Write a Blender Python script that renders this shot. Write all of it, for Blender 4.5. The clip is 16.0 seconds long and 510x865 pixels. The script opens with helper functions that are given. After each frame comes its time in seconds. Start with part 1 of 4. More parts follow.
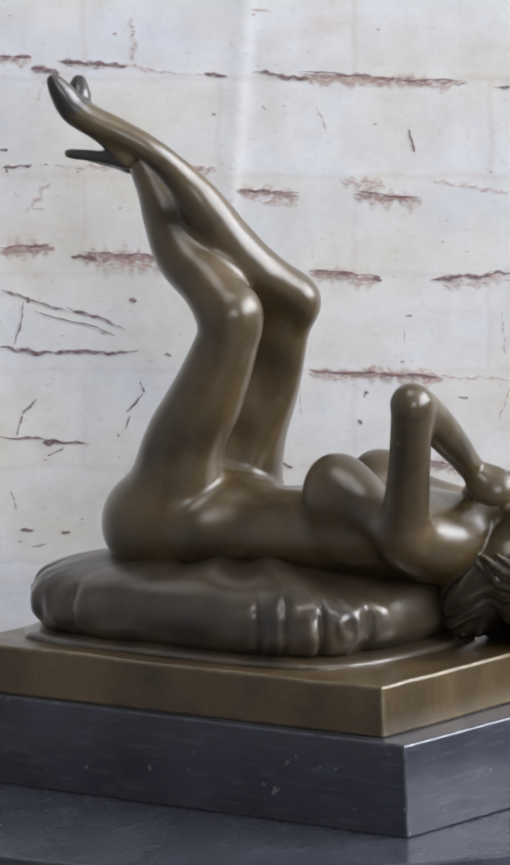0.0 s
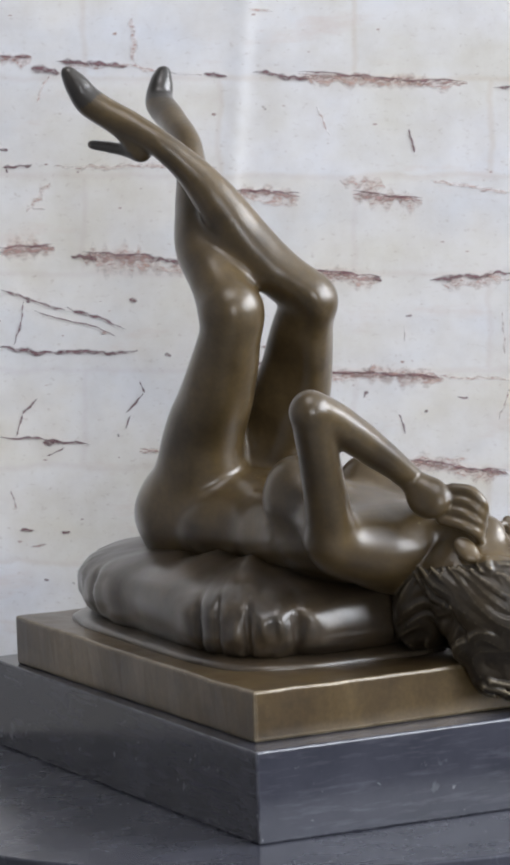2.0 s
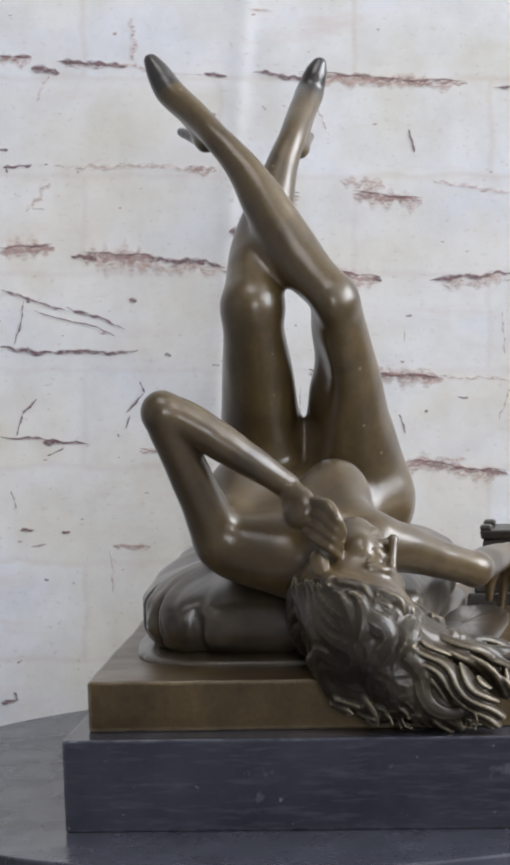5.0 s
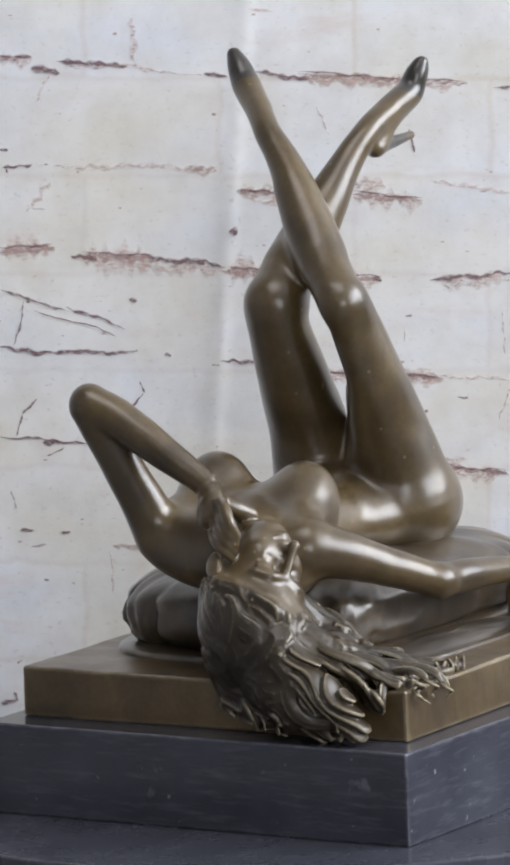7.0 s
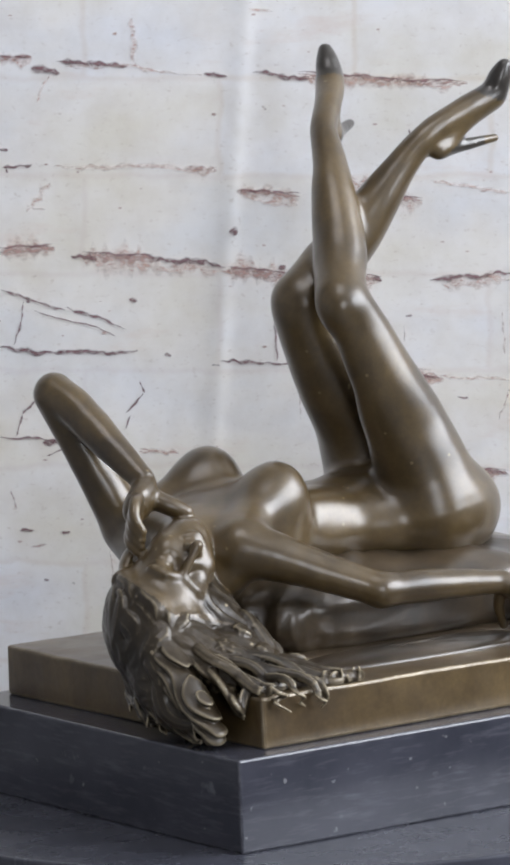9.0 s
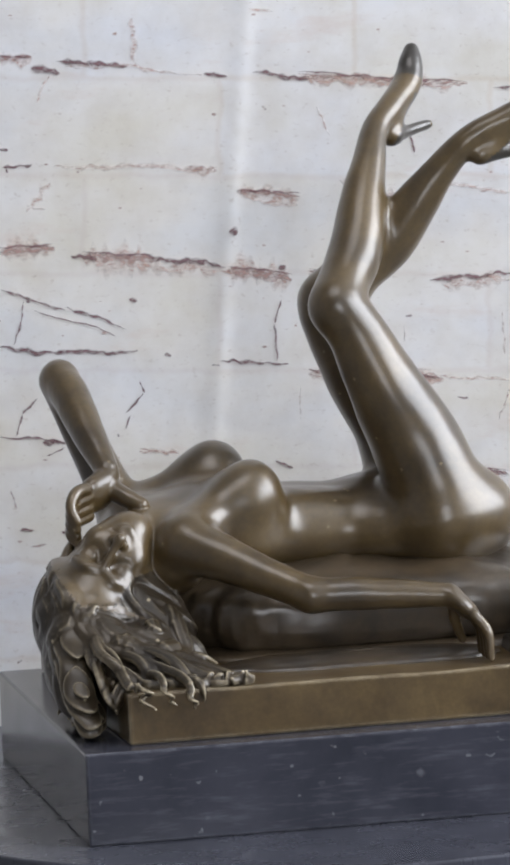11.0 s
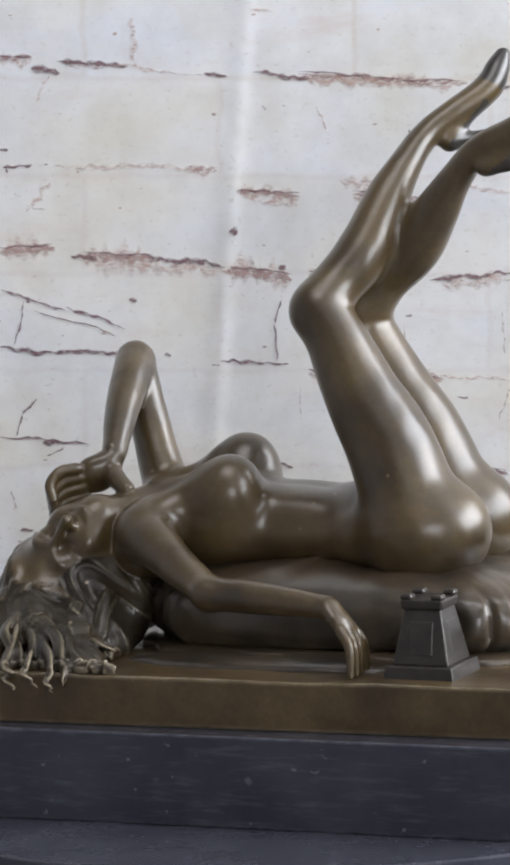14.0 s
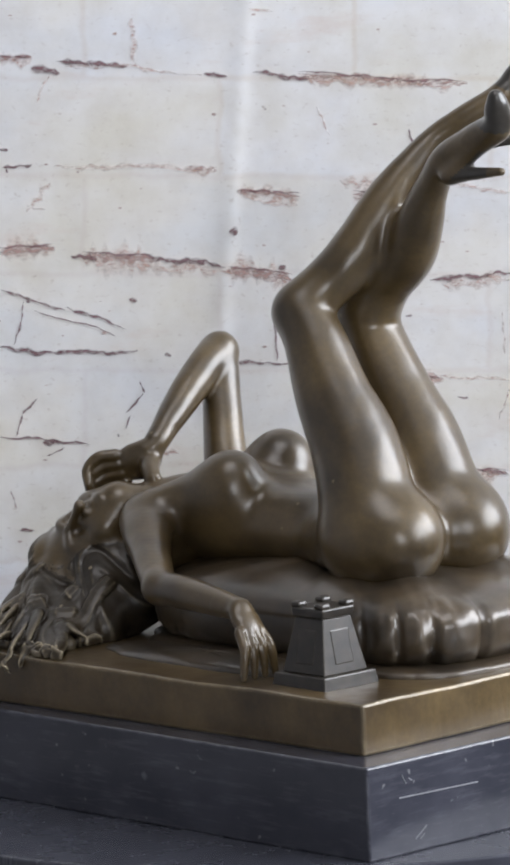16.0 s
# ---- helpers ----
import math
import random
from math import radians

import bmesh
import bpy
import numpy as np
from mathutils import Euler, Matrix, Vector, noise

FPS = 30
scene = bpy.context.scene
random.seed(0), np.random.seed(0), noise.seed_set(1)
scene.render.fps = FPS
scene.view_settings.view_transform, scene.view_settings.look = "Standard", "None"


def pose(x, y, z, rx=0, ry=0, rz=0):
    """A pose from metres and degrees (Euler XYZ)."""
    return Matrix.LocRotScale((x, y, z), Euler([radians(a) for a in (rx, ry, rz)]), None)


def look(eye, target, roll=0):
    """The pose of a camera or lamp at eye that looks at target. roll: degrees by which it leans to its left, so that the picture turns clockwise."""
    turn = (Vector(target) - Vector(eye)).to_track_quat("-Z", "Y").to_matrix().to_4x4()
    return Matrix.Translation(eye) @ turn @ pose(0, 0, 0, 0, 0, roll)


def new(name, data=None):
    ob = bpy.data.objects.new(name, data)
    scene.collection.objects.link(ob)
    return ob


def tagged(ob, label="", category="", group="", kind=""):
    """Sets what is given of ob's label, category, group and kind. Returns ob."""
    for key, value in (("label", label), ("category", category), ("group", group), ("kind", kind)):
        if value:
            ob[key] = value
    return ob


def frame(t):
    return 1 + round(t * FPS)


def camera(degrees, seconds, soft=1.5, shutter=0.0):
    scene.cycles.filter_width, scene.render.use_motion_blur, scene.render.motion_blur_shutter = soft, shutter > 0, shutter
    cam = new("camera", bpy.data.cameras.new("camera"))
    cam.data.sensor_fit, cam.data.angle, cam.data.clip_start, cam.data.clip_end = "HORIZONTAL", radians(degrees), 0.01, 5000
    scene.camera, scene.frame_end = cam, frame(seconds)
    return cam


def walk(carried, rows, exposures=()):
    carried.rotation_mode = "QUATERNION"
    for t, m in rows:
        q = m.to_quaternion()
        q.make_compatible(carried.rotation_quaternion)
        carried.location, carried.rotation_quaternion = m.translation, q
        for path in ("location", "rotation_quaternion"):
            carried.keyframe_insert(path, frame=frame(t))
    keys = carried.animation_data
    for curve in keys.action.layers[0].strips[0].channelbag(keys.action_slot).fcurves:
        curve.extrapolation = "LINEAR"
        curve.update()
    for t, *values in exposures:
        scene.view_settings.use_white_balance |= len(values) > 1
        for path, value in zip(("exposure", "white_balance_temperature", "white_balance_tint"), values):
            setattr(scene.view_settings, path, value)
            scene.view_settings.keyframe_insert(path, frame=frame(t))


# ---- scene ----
from mathutils import kdtree

cam = camera(4.73, 16.0, soft=3.3)

# ---- camera: stands still on a tripod, long lens ----
EYE = Vector((0.0, -2.366, 0.4706))
AIM = Vector((math.sin(radians(-0.51)) * math.cos(radians(8.08)), math.cos(radians(-0.51)) * math.cos(radians(8.08)), -math.sin(radians(8.08))))
walk(cam, [(0.0, look(EYE, EYE + AIM, -2.30)), (16.0, look(EYE, EYE + AIM, -2.30))], exposures=[(0.0, -0.17), (16.0, -0.17)])

# ---- light: a daylight window, an added south fill and a ceiling panel in a small photo room ----
world = bpy.data.worlds.new("world")
scene.world = world
world.use_nodes = True
wn = world.node_tree
sky = wn.nodes.new("ShaderNodeTexSky")
sky.sky_type, sky.sun_disc = "NISHITA", False
sky.sun_elevation, sky.sun_rotation = radians(35), radians(90)
wn.links.new(sky.outputs[0], wn.nodes["Background"].inputs[0])
wn.nodes["Background"].inputs[1].default_value = 0.1


def window_light(name, place, aim, w, h, watts, colour):
    data = bpy.data.lights.new(name, "AREA")
    data.shape, data.size, data.size_y, data.energy, data.color = "RECTANGLE", w, h, watts, colour
    ob = new(name, data)
    ob.matrix_world = look(place, aim)
    return ob


window_light("window_daylight_east", (1.98, -0.57, 1.12), (0, -0.57, 1.12), 2.36, 1.36, 122, (0.872, 0.918, 1.0))
# added fill from behind the camera, evens out the sheet and front faces
window_light("window_daylight_south", (0.75, -3.78, 0.85), (0.75, 0, 0.85), 0.9, 1.2, 33, (0.92, 0.94, 1.0))
window_light("ceiling_panel_light", (-0.1, -0.85, 1.93), (-0.1, -0.85, 0), 1.0, 1.0, 12, (0.985, 0.965, 1.0))


# ---- materials ----
def material(name):
    m = bpy.data.materials.new(name)
    m.use_nodes = True
    return m, m.node_tree.nodes, m.node_tree.links, m.node_tree.nodes["Principled BSDF"]


def coords(n, l, scale=(1, 1, 1)):
    c, mp = n.new("ShaderNodeTexCoord"), n.new("ShaderNodeMapping")
    mp.inputs["Scale"].default_value = scale
    l.new(c.outputs["Object"], mp.inputs[0])
    return mp.outputs[0]


def noise_of(n, l, vec, scale, detail=4, rough=0.55):
    t = n.new("ShaderNodeTexNoise")
    t.inputs["Scale"].default_value, t.inputs["Detail"].default_value, t.inputs["Roughness"].default_value = scale, detail, rough
    l.new(vec, t.inputs["Vector"])
    return t.outputs["Fac"]


def ramp(n, l, fac, *stops):
    r = n.new("ShaderNodeValToRGB")
    e = r.color_ramp.elements
    while len(e) < len(stops):
        e.new(0.5)
    for k, (pos, col) in zip(e, stops):
        k.position = pos
        k.color = (*col, 1) if not isinstance(col, (int, float)) else (col, col, col, 1)
    l.new(fac, r.inputs[0])
    return r.outputs[0]


def mix(n, l, fac, a, b, mode="MIX"):
    x = n.new("ShaderNodeMix")
    x.data_type, x.blend_type = "RGBA", mode
    for sock, v in ((0, fac), (6, a), (7, b)):
        if isinstance(v, (int, float)):
            x.inputs[sock].default_value = v
        elif isinstance(v, tuple):
            x.inputs[sock].default_value = (*v, 1)
        else:
            l.new(v, x.inputs[sock])
    return x.outputs[2]


def bump(n, l, height, strength, dist, bsdf):
    b = n.new("ShaderNodeBump")
    b.inputs["Strength"].default_value, b.inputs["Distance"].default_value = strength, dist
    l.new(height, b.inputs["Height"])
    l.new(b.outputs[0], bsdf.inputs["Normal"])


def edges(n, l, radius):
    """A mask of the sharp edges, where handling rubs a surface bare."""
    bev, geo, dot = n.new("ShaderNodeBevel"), n.new("ShaderNodeNewGeometry"), n.new("ShaderNodeVectorMath")
    bev.samples, bev.inputs["Radius"].default_value, dot.operation = 4, radius, "DOT_PRODUCT"
    l.new(bev.outputs[0], dot.inputs[0])
    l.new(geo.outputs["Normal"], dot.inputs[1])
    return ramp(n, l, dot.outputs["Value"], (0.84, 1.0), (0.995, 0.0))


def bronze(name, dark, mid, worn, rough=0.36, metal=0.42, wear_glint=(0.52, 0.60), coat=1.0, edge_radius=0.0, patch=34):
    """Brown patinated bronze, rubbed golden on its edges; on hair the pale ridges also paint glints."""
    m, n, l, b = material(name)
    v = coords(n, l)
    big = noise_of(n, l, v, patch, 5, 0.6)
    fine = noise_of(n, l, v, 420, 5, 0.65)
    col = ramp(n, l, big, (0.34, dark), (0.66, mid))
    geo = n.new("ShaderNodeNewGeometry")
    edge = ramp(n, l, geo.outputs["Pointiness"], (wear_glint[0], 0.0), (wear_glint[1], 1.0))
    col = mix(n, l, edge, col, worn)
    if edge_radius:
        rub = mix(n, l, 1.0, edges(n, l, edge_radius), ramp(n, l, noise_of(n, l, v, 130, 4), (0.35, 0.40), (0.60, 1.0)), "MULTIPLY")
        col = mix(n, l, rub, col, worn)
    spots = ramp(n, l, fine, (0.35, 0.70), (0.7, 1.15))
    col = mix(n, l, 0.6, col, spots, "MULTIPLY")
    l.new(col, b.inputs["Base Color"])
    b.inputs["Metallic"].default_value = metal
    l.new(ramp(n, l, noise_of(n, l, v, 60, 5), (0.3, rough - 0.07), (0.7, rough + 0.12)), b.inputs["Roughness"])
    b.inputs["Coat Weight"].default_value, b.inputs["Coat Roughness"].default_value, b.inputs["Coat IOR"].default_value = coat, 0.29, 1.56
    b.inputs["Specular IOR Level"].default_value = 0.25
    bump(n, l, mix(n, l, 0.5, fine, noise_of(n, l, v, 110, 3)), 0.16, 0.0007, b)
    return m


BRONZE = bronze("bronze_brown_patina", (0.042, 0.026, 0.009), (0.116, 0.076, 0.029), (0.20, 0.15, 0.08), 0.42, 0.13)
# pale ridge colour: rubbed metal plus painted-in highlights along the curls
BRONZE_HAIR = bronze("bronze_hair_patina", (0.018, 0.013, 0.008), (0.052, 0.037, 0.020), (0.32, 0.265, 0.175), 0.42, 0.20, (0.508, 0.555), 0.45)
BRONZE_DARK = bronze("bronze_dark_patina", (0.030, 0.022, 0.014), (0.086, 0.060, 0.034), (0.18, 0.145, 0.10), 0.38, 0.14, patch=48)
BRONZE_ALTAR = bronze("bronze_matt_dark_patina", (0.016, 0.013, 0.010), (0.042, 0.034, 0.026), (0.10, 0.088, 0.066), 0.46, 0.20, (0.98, 1.0), 0.7, 0.0008, 150)
BRONZE_SHOE = bronze("bronze_shoe_patina", (0.026, 0.022, 0.018), (0.048, 0.040, 0.031), (0.14, 0.12, 0.09), 0.32, 0.3)
BRONZE_PLATE = bronze("bronze_golden_patina", (0.046, 0.028, 0.012), (0.150, 0.100, 0.042), (0.52, 0.44, 0.30), 0.38, 0.25, (0.98, 1.0), 0.6, 0.0020, 22)


def marble():
    m, n, l, b = material("black_marble")
    v = coords(n, l)
    col = ramp(n, l, noise_of(n, l, v, 22, 6, 0.6), (0.3, (0.027, 0.028, 0.037)), (0.75, (0.054, 0.055, 0.070)))
    streak = noise_of(n, l, coords(n, l, (60, 60, 420)), 1.0, 4, 0.6)
    col = mix(n, l, ramp(n, l, streak, (0.52, 0.0), (0.78, 0.45)), col, (0.11, 0.11, 0.13))
    flecks = ramp(n, l, noise_of(n, l, v, 210, 2, 0.4), (0.725, 0.0), (0.775, 1.0))
    col = mix(n, l, flecks, col, (0.15, 0.15, 0.16))
    blots = ramp(n, l, noise_of(n, l, v, 75, 3, 0.5), (0.70, 0.0), (0.76, 0.7))
    col = mix(n, l, blots, col, (0.12, 0.12, 0.135))
    col = mix(n, l, mix(n, l, 1.0, edges(n, l, 0.0014), ramp(n, l, noise_of(n, l, v, 170, 4), (0.38, 0.05), (0.62, 0.9)), "MULTIPLY"), col, (0.22, 0.22, 0.24))
    l.new(col, b.inputs["Base Color"])
    l.new(ramp(n, l, noise_of(n, l, v, 45, 6, 0.65), (0.3, 0.13), (0.75, 0.24)), b.inputs["Roughness"])
    bump(n, l, noise_of(n, l, v, 600, 3), 0.08, 0.0004, b)
    return m


def platter_paint():
    m, n, l, b = material("black_platter_gloss")
    v = coords(n, l)
    l.new(ramp(n, l, noise_of(n, l, v, 30, 5, 0.6), (0.3, (0.037, 0.039, 0.050)), (0.8, (0.068, 0.070, 0.088))), b.inputs["Base Color"])
    smear = noise_of(n, l, coords(n, l, (34, 34, 1)), 1.0, 6, 0.65)
    dust = b.inputs["Base Color"].links[0].from_socket
    scuff = ramp(n, l, noise_of(n, l, coords(n, l, (150, 22, 1)), 1.0, 5, 0.7), (0.60, 0.0), (0.72, 0.8))
    patch = ramp(n, l, noise_of(n, l, v, 16, 3), (0.48, 0.0), (0.62, 1.0))
    l.new(mix(n, l, mix(n, l, 1.0, scuff, patch, "MULTIPLY"), dust, (0.20, 0.20, 0.22)), b.inputs["Base Color"])
    l.new(ramp(n, l, smear, (0.35, 0.20), (0.7, 0.34)), b.inputs["Roughness"])
    return m


def plain(name, col, rough=0.6, vary=0.12, scale=20, metal=0.0):
    m, n, l, b = material(name)
    v = coords(n, l)
    lo, hi = tuple(c * (1 - vary) for c in col), tuple(min(1, c * (1 + vary)) for c in col)
    l.new(ramp(n, l, noise_of(n, l, v, scale, 5, 0.6), (0.3, lo), (0.7, hi)), b.inputs["Base Color"])
    b.inputs["Roughness"].default_value, b.inputs["Metallic"].default_value = rough, metal
    bump(n, l, noise_of(n, l, v, scale * 12, 3), 0.15, 0.0005, b)
    return m


def sheet_print():
    """Printed vinyl sheet: whitewashed brickwork, cream and cool white bricks."""
    m, n, l, b = material("printed_whitewash_sheet")
    v = coords(n, l)
    warm = ramp(n, l, noise_of(n, l, coords(n, l, (1, 1, 1.5)), 11, 4, 0.55), (0.36, (0.69, 0.70, 0.73)), (0.50, (0.735, 0.722, 0.71)), (0.64, (0.70, 0.675, 0.615)))
    # the print's own bricks, some cooler and some creamier, with soft pinkish joints
    flat, put, bricks = n.new("ShaderNodeSeparateXYZ"), n.new("ShaderNodeCombineXYZ"), n.new("ShaderNodeTexBrick")
    shake = n.new("ShaderNodeVectorMath")
    wob = n.new("ShaderNodeTexNoise")
    wob.inputs["Scale"].default_value, wob.inputs["Detail"].default_value = 60, 4
    l.new(v, wob.inputs["Vector"])
    l.new(v, flat.inputs[0])
    l.new(flat.outputs["X"], put.inputs["X"])
    l.new(flat.outputs["Z"], put.inputs["Y"])
    shake.operation = "MULTIPLY_ADD"
    shake.inputs[1].default_value = (0.006, 0.006, 0.006)
    l.new(wob.outputs["Color"], shake.inputs[0])
    l.new(put.outputs[0], shake.inputs[2])
    place = n.new("ShaderNodeMapping")
    place.inputs["Location"].default_value = (0.012, -0.1542, 0)
    l.new(shake.outputs[0], place.inputs[0])
    l.new(place.outputs[0], bricks.inputs["Vector"])
    for sock, val in (("Scale", 1.0), ("Mortar Size", 0.0022), ("Mortar Smooth", 1.0), ("Brick Width", 0.115), ("Row Height", 0.0415)):
        bricks.inputs[sock].default_value = val
    for sock, val in (("Color1", (1.03, 1.035, 1.06, 1)), ("Color2", (1.0, 0.975, 0.925, 1)), ("Mortar", (0.95, 0.91, 0.88, 1))):
        bricks.inputs[sock].default_value = val
    warm = mix(n, l, 0.85, warm, bricks.outputs["Color"], "MULTIPLY")
    cloud = ramp(n, l, noise_of(n, l, v, 48, 6, 0.62), (0.28, (0.88, 0.86, 0.83)), (0.60, (1.02, 1.02, 1.02)))
    col = mix(n, l, 0.9, warm, cloud, "MULTIPLY")
    grain = ramp(n, l, noise_of(n, l, coords(n, l, (1, 1, 1.8)), 260, 6, 0.7), (0.26, (0.66, 0.60, 0.56)), (0.42, (1.0, 1.0, 1.0)))
    col = mix(n, l, 0.8, col, grain, "MULTIPLY")
    pink = ramp(n, l, noise_of(n, l, coords(n, l, (14, 14, 50)), 1.0, 6, 0.65), (0.58, 0.0), (0.74, 0.5))
    col = mix(n, l, pink, col, (0.62, 0.50, 0.44))
    l.new(col, b.inputs["Base Color"])
    b.inputs["Roughness"].default_value = 0.55
    bump(n, l, noise_of(n, l, v, 30, 4), 0.10, 0.002, b)
    return m


def ink(name, col, cover, full):
    """Broken printed strokes: the sheet shows through where the ink is thin."""
    m, n, l, b = material(name)
    v = coords(n, l)
    l.new(ramp(n, l, noise_of(n, l, v, 160, 4), (0.3, tuple(c * 0.8 for c in col)), (0.7, tuple(min(1, c * 1.2) for c in col))), b.inputs["Base Color"])
    b.inputs["Roughness"].default_value = 0.6
    uv, split = n.new("ShaderNodeTexCoord"), n.new("ShaderNodeSeparateXYZ")
    l.new(uv.outputs["UV"], split.inputs[0])
    across = ramp(n, l, split.outputs["Y"], (0.0, 0.0), (0.38, 1.0), (0.62, 1.0), (1.0, 0.0))
    thin = ramp(n, l, noise_of(n, l, coords(n, l, (1, 1, 2.6)), 330, 6, 0.72), (0.60 - cover * 0.5, 0.0), (0.92 - cover * 0.5, full))
    l.new(mix(n, l, 1.0, thin, across, "MULTIPLY"), b.inputs["Alpha"])
    return m


MARBLE, PLATTER, SHEET = marble(), platter_paint(), sheet_print()
INK_DARK = ink("print_dark_crack", (0.17, 0.085, 0.095), 0.68, 1.0)
INK_BROWN = ink("print_brown_mortar", (0.44, 0.29, 0.265), 0.56, 0.9)
INK_PINK = ink("print_pale_mortar", (0.60, 0.42, 0.36), 0.48, 0.75)
INK_SPECK = plain("print_speck", (0.40, 0.30, 0.27), 0.6, 0.3, 60)
WALL = plain("matt_grey_wall_paint", (0.20, 0.20, 0.21), 0.8, 0.06, 3)
SIDE_WALL = plain("mid_grey_wall_paint", (0.30, 0.30, 0.31), 0.8, 0.08, 3)
CEIL = plain("ceiling_paint", (0.45, 0.45, 0.45), 0.9, 0.04, 3)
FLOOR = plain("grey_floor_vinyl", (0.27, 0.27, 0.27), 0.5, 0.08, 6)
TABLE = plain("black_table_laminate", (0.018, 0.018, 0.02), 0.55, 0.2, 25)
STEEL = plain("worn_rim_metal", (0.30, 0.31, 0.33), 0.3, 0.15, 90, 1.0)
FRAME = plain("white_window_paint", (0.75, 0.75, 0.74), 0.5, 0.05, 8)


# ---- building helpers ----
def mesh_of(name, verts, faces, mat, smooth=True):
    me = bpy.data.meshes.new(name)
    me.from_pydata([tuple(map(float, v)) for v in verts], [], [tuple(map(int, f)) for f in faces])
    me.materials.append(mat)
    me.polygons.foreach_set("use_smooth", [smooth] * len(me.polygons))
    me.update()
    return me


def part(name, bm, mat, parent=None, label=""):
    me = bpy.data.meshes.new(name)
    bm.to_mesh(me)
    bm.free()
    me.materials.append(mat)
    ob = new(name, me)
    ob.parent = parent
    if label:
        ob["label"] = label
    return ob


def box(x0, x1, y0, y1, z0, z1, bevel=0.0, seg=2, cuts=0, rough=0.0):
    bm = bmesh.new()
    bmesh.ops.create_cube(bm, size=1)
    for v in bm.verts:
        v.co = Vector(((x0 + x1) / 2 + v.co.x * (x1 - x0), (y0 + y1) / 2 + v.co.y * (y1 - y0), (z0 + z1) / 2 + v.co.z * (z1 - z0)))
    if bevel:
        bmesh.ops.bevel(bm, geom=bm.edges[:], offset=bevel, segments=seg, profile=0.5, affect="EDGES")
    if cuts:
        bmesh.ops.subdivide_edges(bm, edges=[e for e in bm.edges if e.calc_length() > 0.03], cuts=cuts, use_grid_fill=True)
        for v in bm.verts:
            v.co += noise.noise_vector(v.co * 90) * rough + noise.noise_vector(v.co * 25) * rough
    return bm


def smoothed(ob):
    for p in ob.data.polygons:
        p.use_smooth = True
    return ob


# ---- room ----
def structure(name, bm, mat, label, parent=None):
    return tagged(part(name, bm, mat, parent), label, name.split("_")[0], kind="structure")


structure("floor", box(-2.2, 2.2, -3.9, 1.3, -0.90, -0.80), FLOOR, "grey vinyl floor of the photo room")
structure("ceiling", box(-2.2, 2.2, -3.9, 1.3, 1.95, 2.05), CEIL, "plain painted ceiling above the turntable")
structure("wall_north", box(-2.2, 2.2, 1.2, 1.3, -0.80, 1.95), WALL, "plain grey wall behind the printed sheet")
structure("wall_west", box(-2.1, -2.0, -3.8, 1.2, -0.80, 1.95), SIDE_WALL, "plain mid grey side wall")


def window_wall(name, w0, w1, a0, a1, ya, yb, za, zb, number, along_x=False):
    """A wall with one window opening cut through it, built of four butted blocks in one mesh."""
    place = (lambda p, q, r, s, t, u, bev=0.0: box(r, s, p, q, t, u, bev)) if along_x else (lambda p, q, r, s, t, u, bev=0.0: box(p, q, r, s, t, u, bev))
    bm = bmesh.new()
    for y0, y1, z0, z1 in ((a0, ya, -0.8, 1.95), (yb, a1, -0.8, 1.95), (ya, yb, -0.8, za), (ya, yb, zb, 1.95)):
        piece = place(w0, w1, y0, y1, z0, z1)
        me = bpy.data.meshes.new("piece")
        piece.to_mesh(me)
        piece.free()
        bm.from_mesh(me)
        bpy.data.meshes.remove(me)
    structure(name, bm, WALL, "plain grey wall with a window opening")
    win = tagged(new("window_%d" % number), "white-framed daylight window in the wall, the south one added for fill", "window", kind="structure")
    for y0, y1, z0, z1 in ((ya, ya + 0.05, za, zb), (yb - 0.05, yb, za, zb), (ya + 0.05, yb - 0.05, za, za + 0.05), (ya + 0.05, yb - 0.05, zb - 0.05, zb)):
        part("window_frame", place(w0 + 0.02, w1 - 0.02, y0, y1, z0, z1, 0.004), FRAME, win)


window_wall("wall_east", 2.0, 2.1, -3.8, 1.2, -1.77, 0.63, 0.42, 1.82, 1)
# unseen south window, added round the fill light
window_wall("wall_south", -3.9, -3.8, -2.1, 2.1, 0.28, 1.22, 0.23, 1.47, 2, True)

# ---- table ----
table = tagged(new("stand"), "small square black laminate stand under the turntable", "stand")
part("top", box(-0.22, 0.22, -0.20, 0.235, -0.072, -0.042, 0.004), TABLE, table)
part("column", box(-0.06, 0.06, -0.06, 0.06, -0.77, -0.072, 0.004), TABLE, table)
part("foot", box(-0.20, 0.20, -0.20, 0.20, -0.80, -0.77, 0.004), TABLE, table)

# ---- printed brick backdrop sheet hanging close behind the turntable ----
SHEET_AT = Matrix.Translation((-0.02339, 0.24000, 0.10071)) @ Matrix.Rotation(radians(2.300), 4, "Y")
backdrop = tagged(new("backdrop"), "creased printed sheet of whitewashed brickwork behind the turntable", "backdrop", kind="structure")
backdrop.matrix_world = SHEET_AT


def fold(x, z):
    """How far the sheet stands out towards the camera: one long fold and soft waves."""
    c = -0.01703 + 0.06991 * z + 0.02693 * z * z
    d = x - c
    ridge = 0.0006 * math.exp(-(d / 0.0050) ** 2) if d < 0 else 0.0006 * math.exp(-(d / 0.0035) ** 2)
    return ridge + 0.0006 * noise.noise((x * 9, z * 5, 1.0)) + 0.0002 * noise.noise((x * 40, z * 30, 4.0))


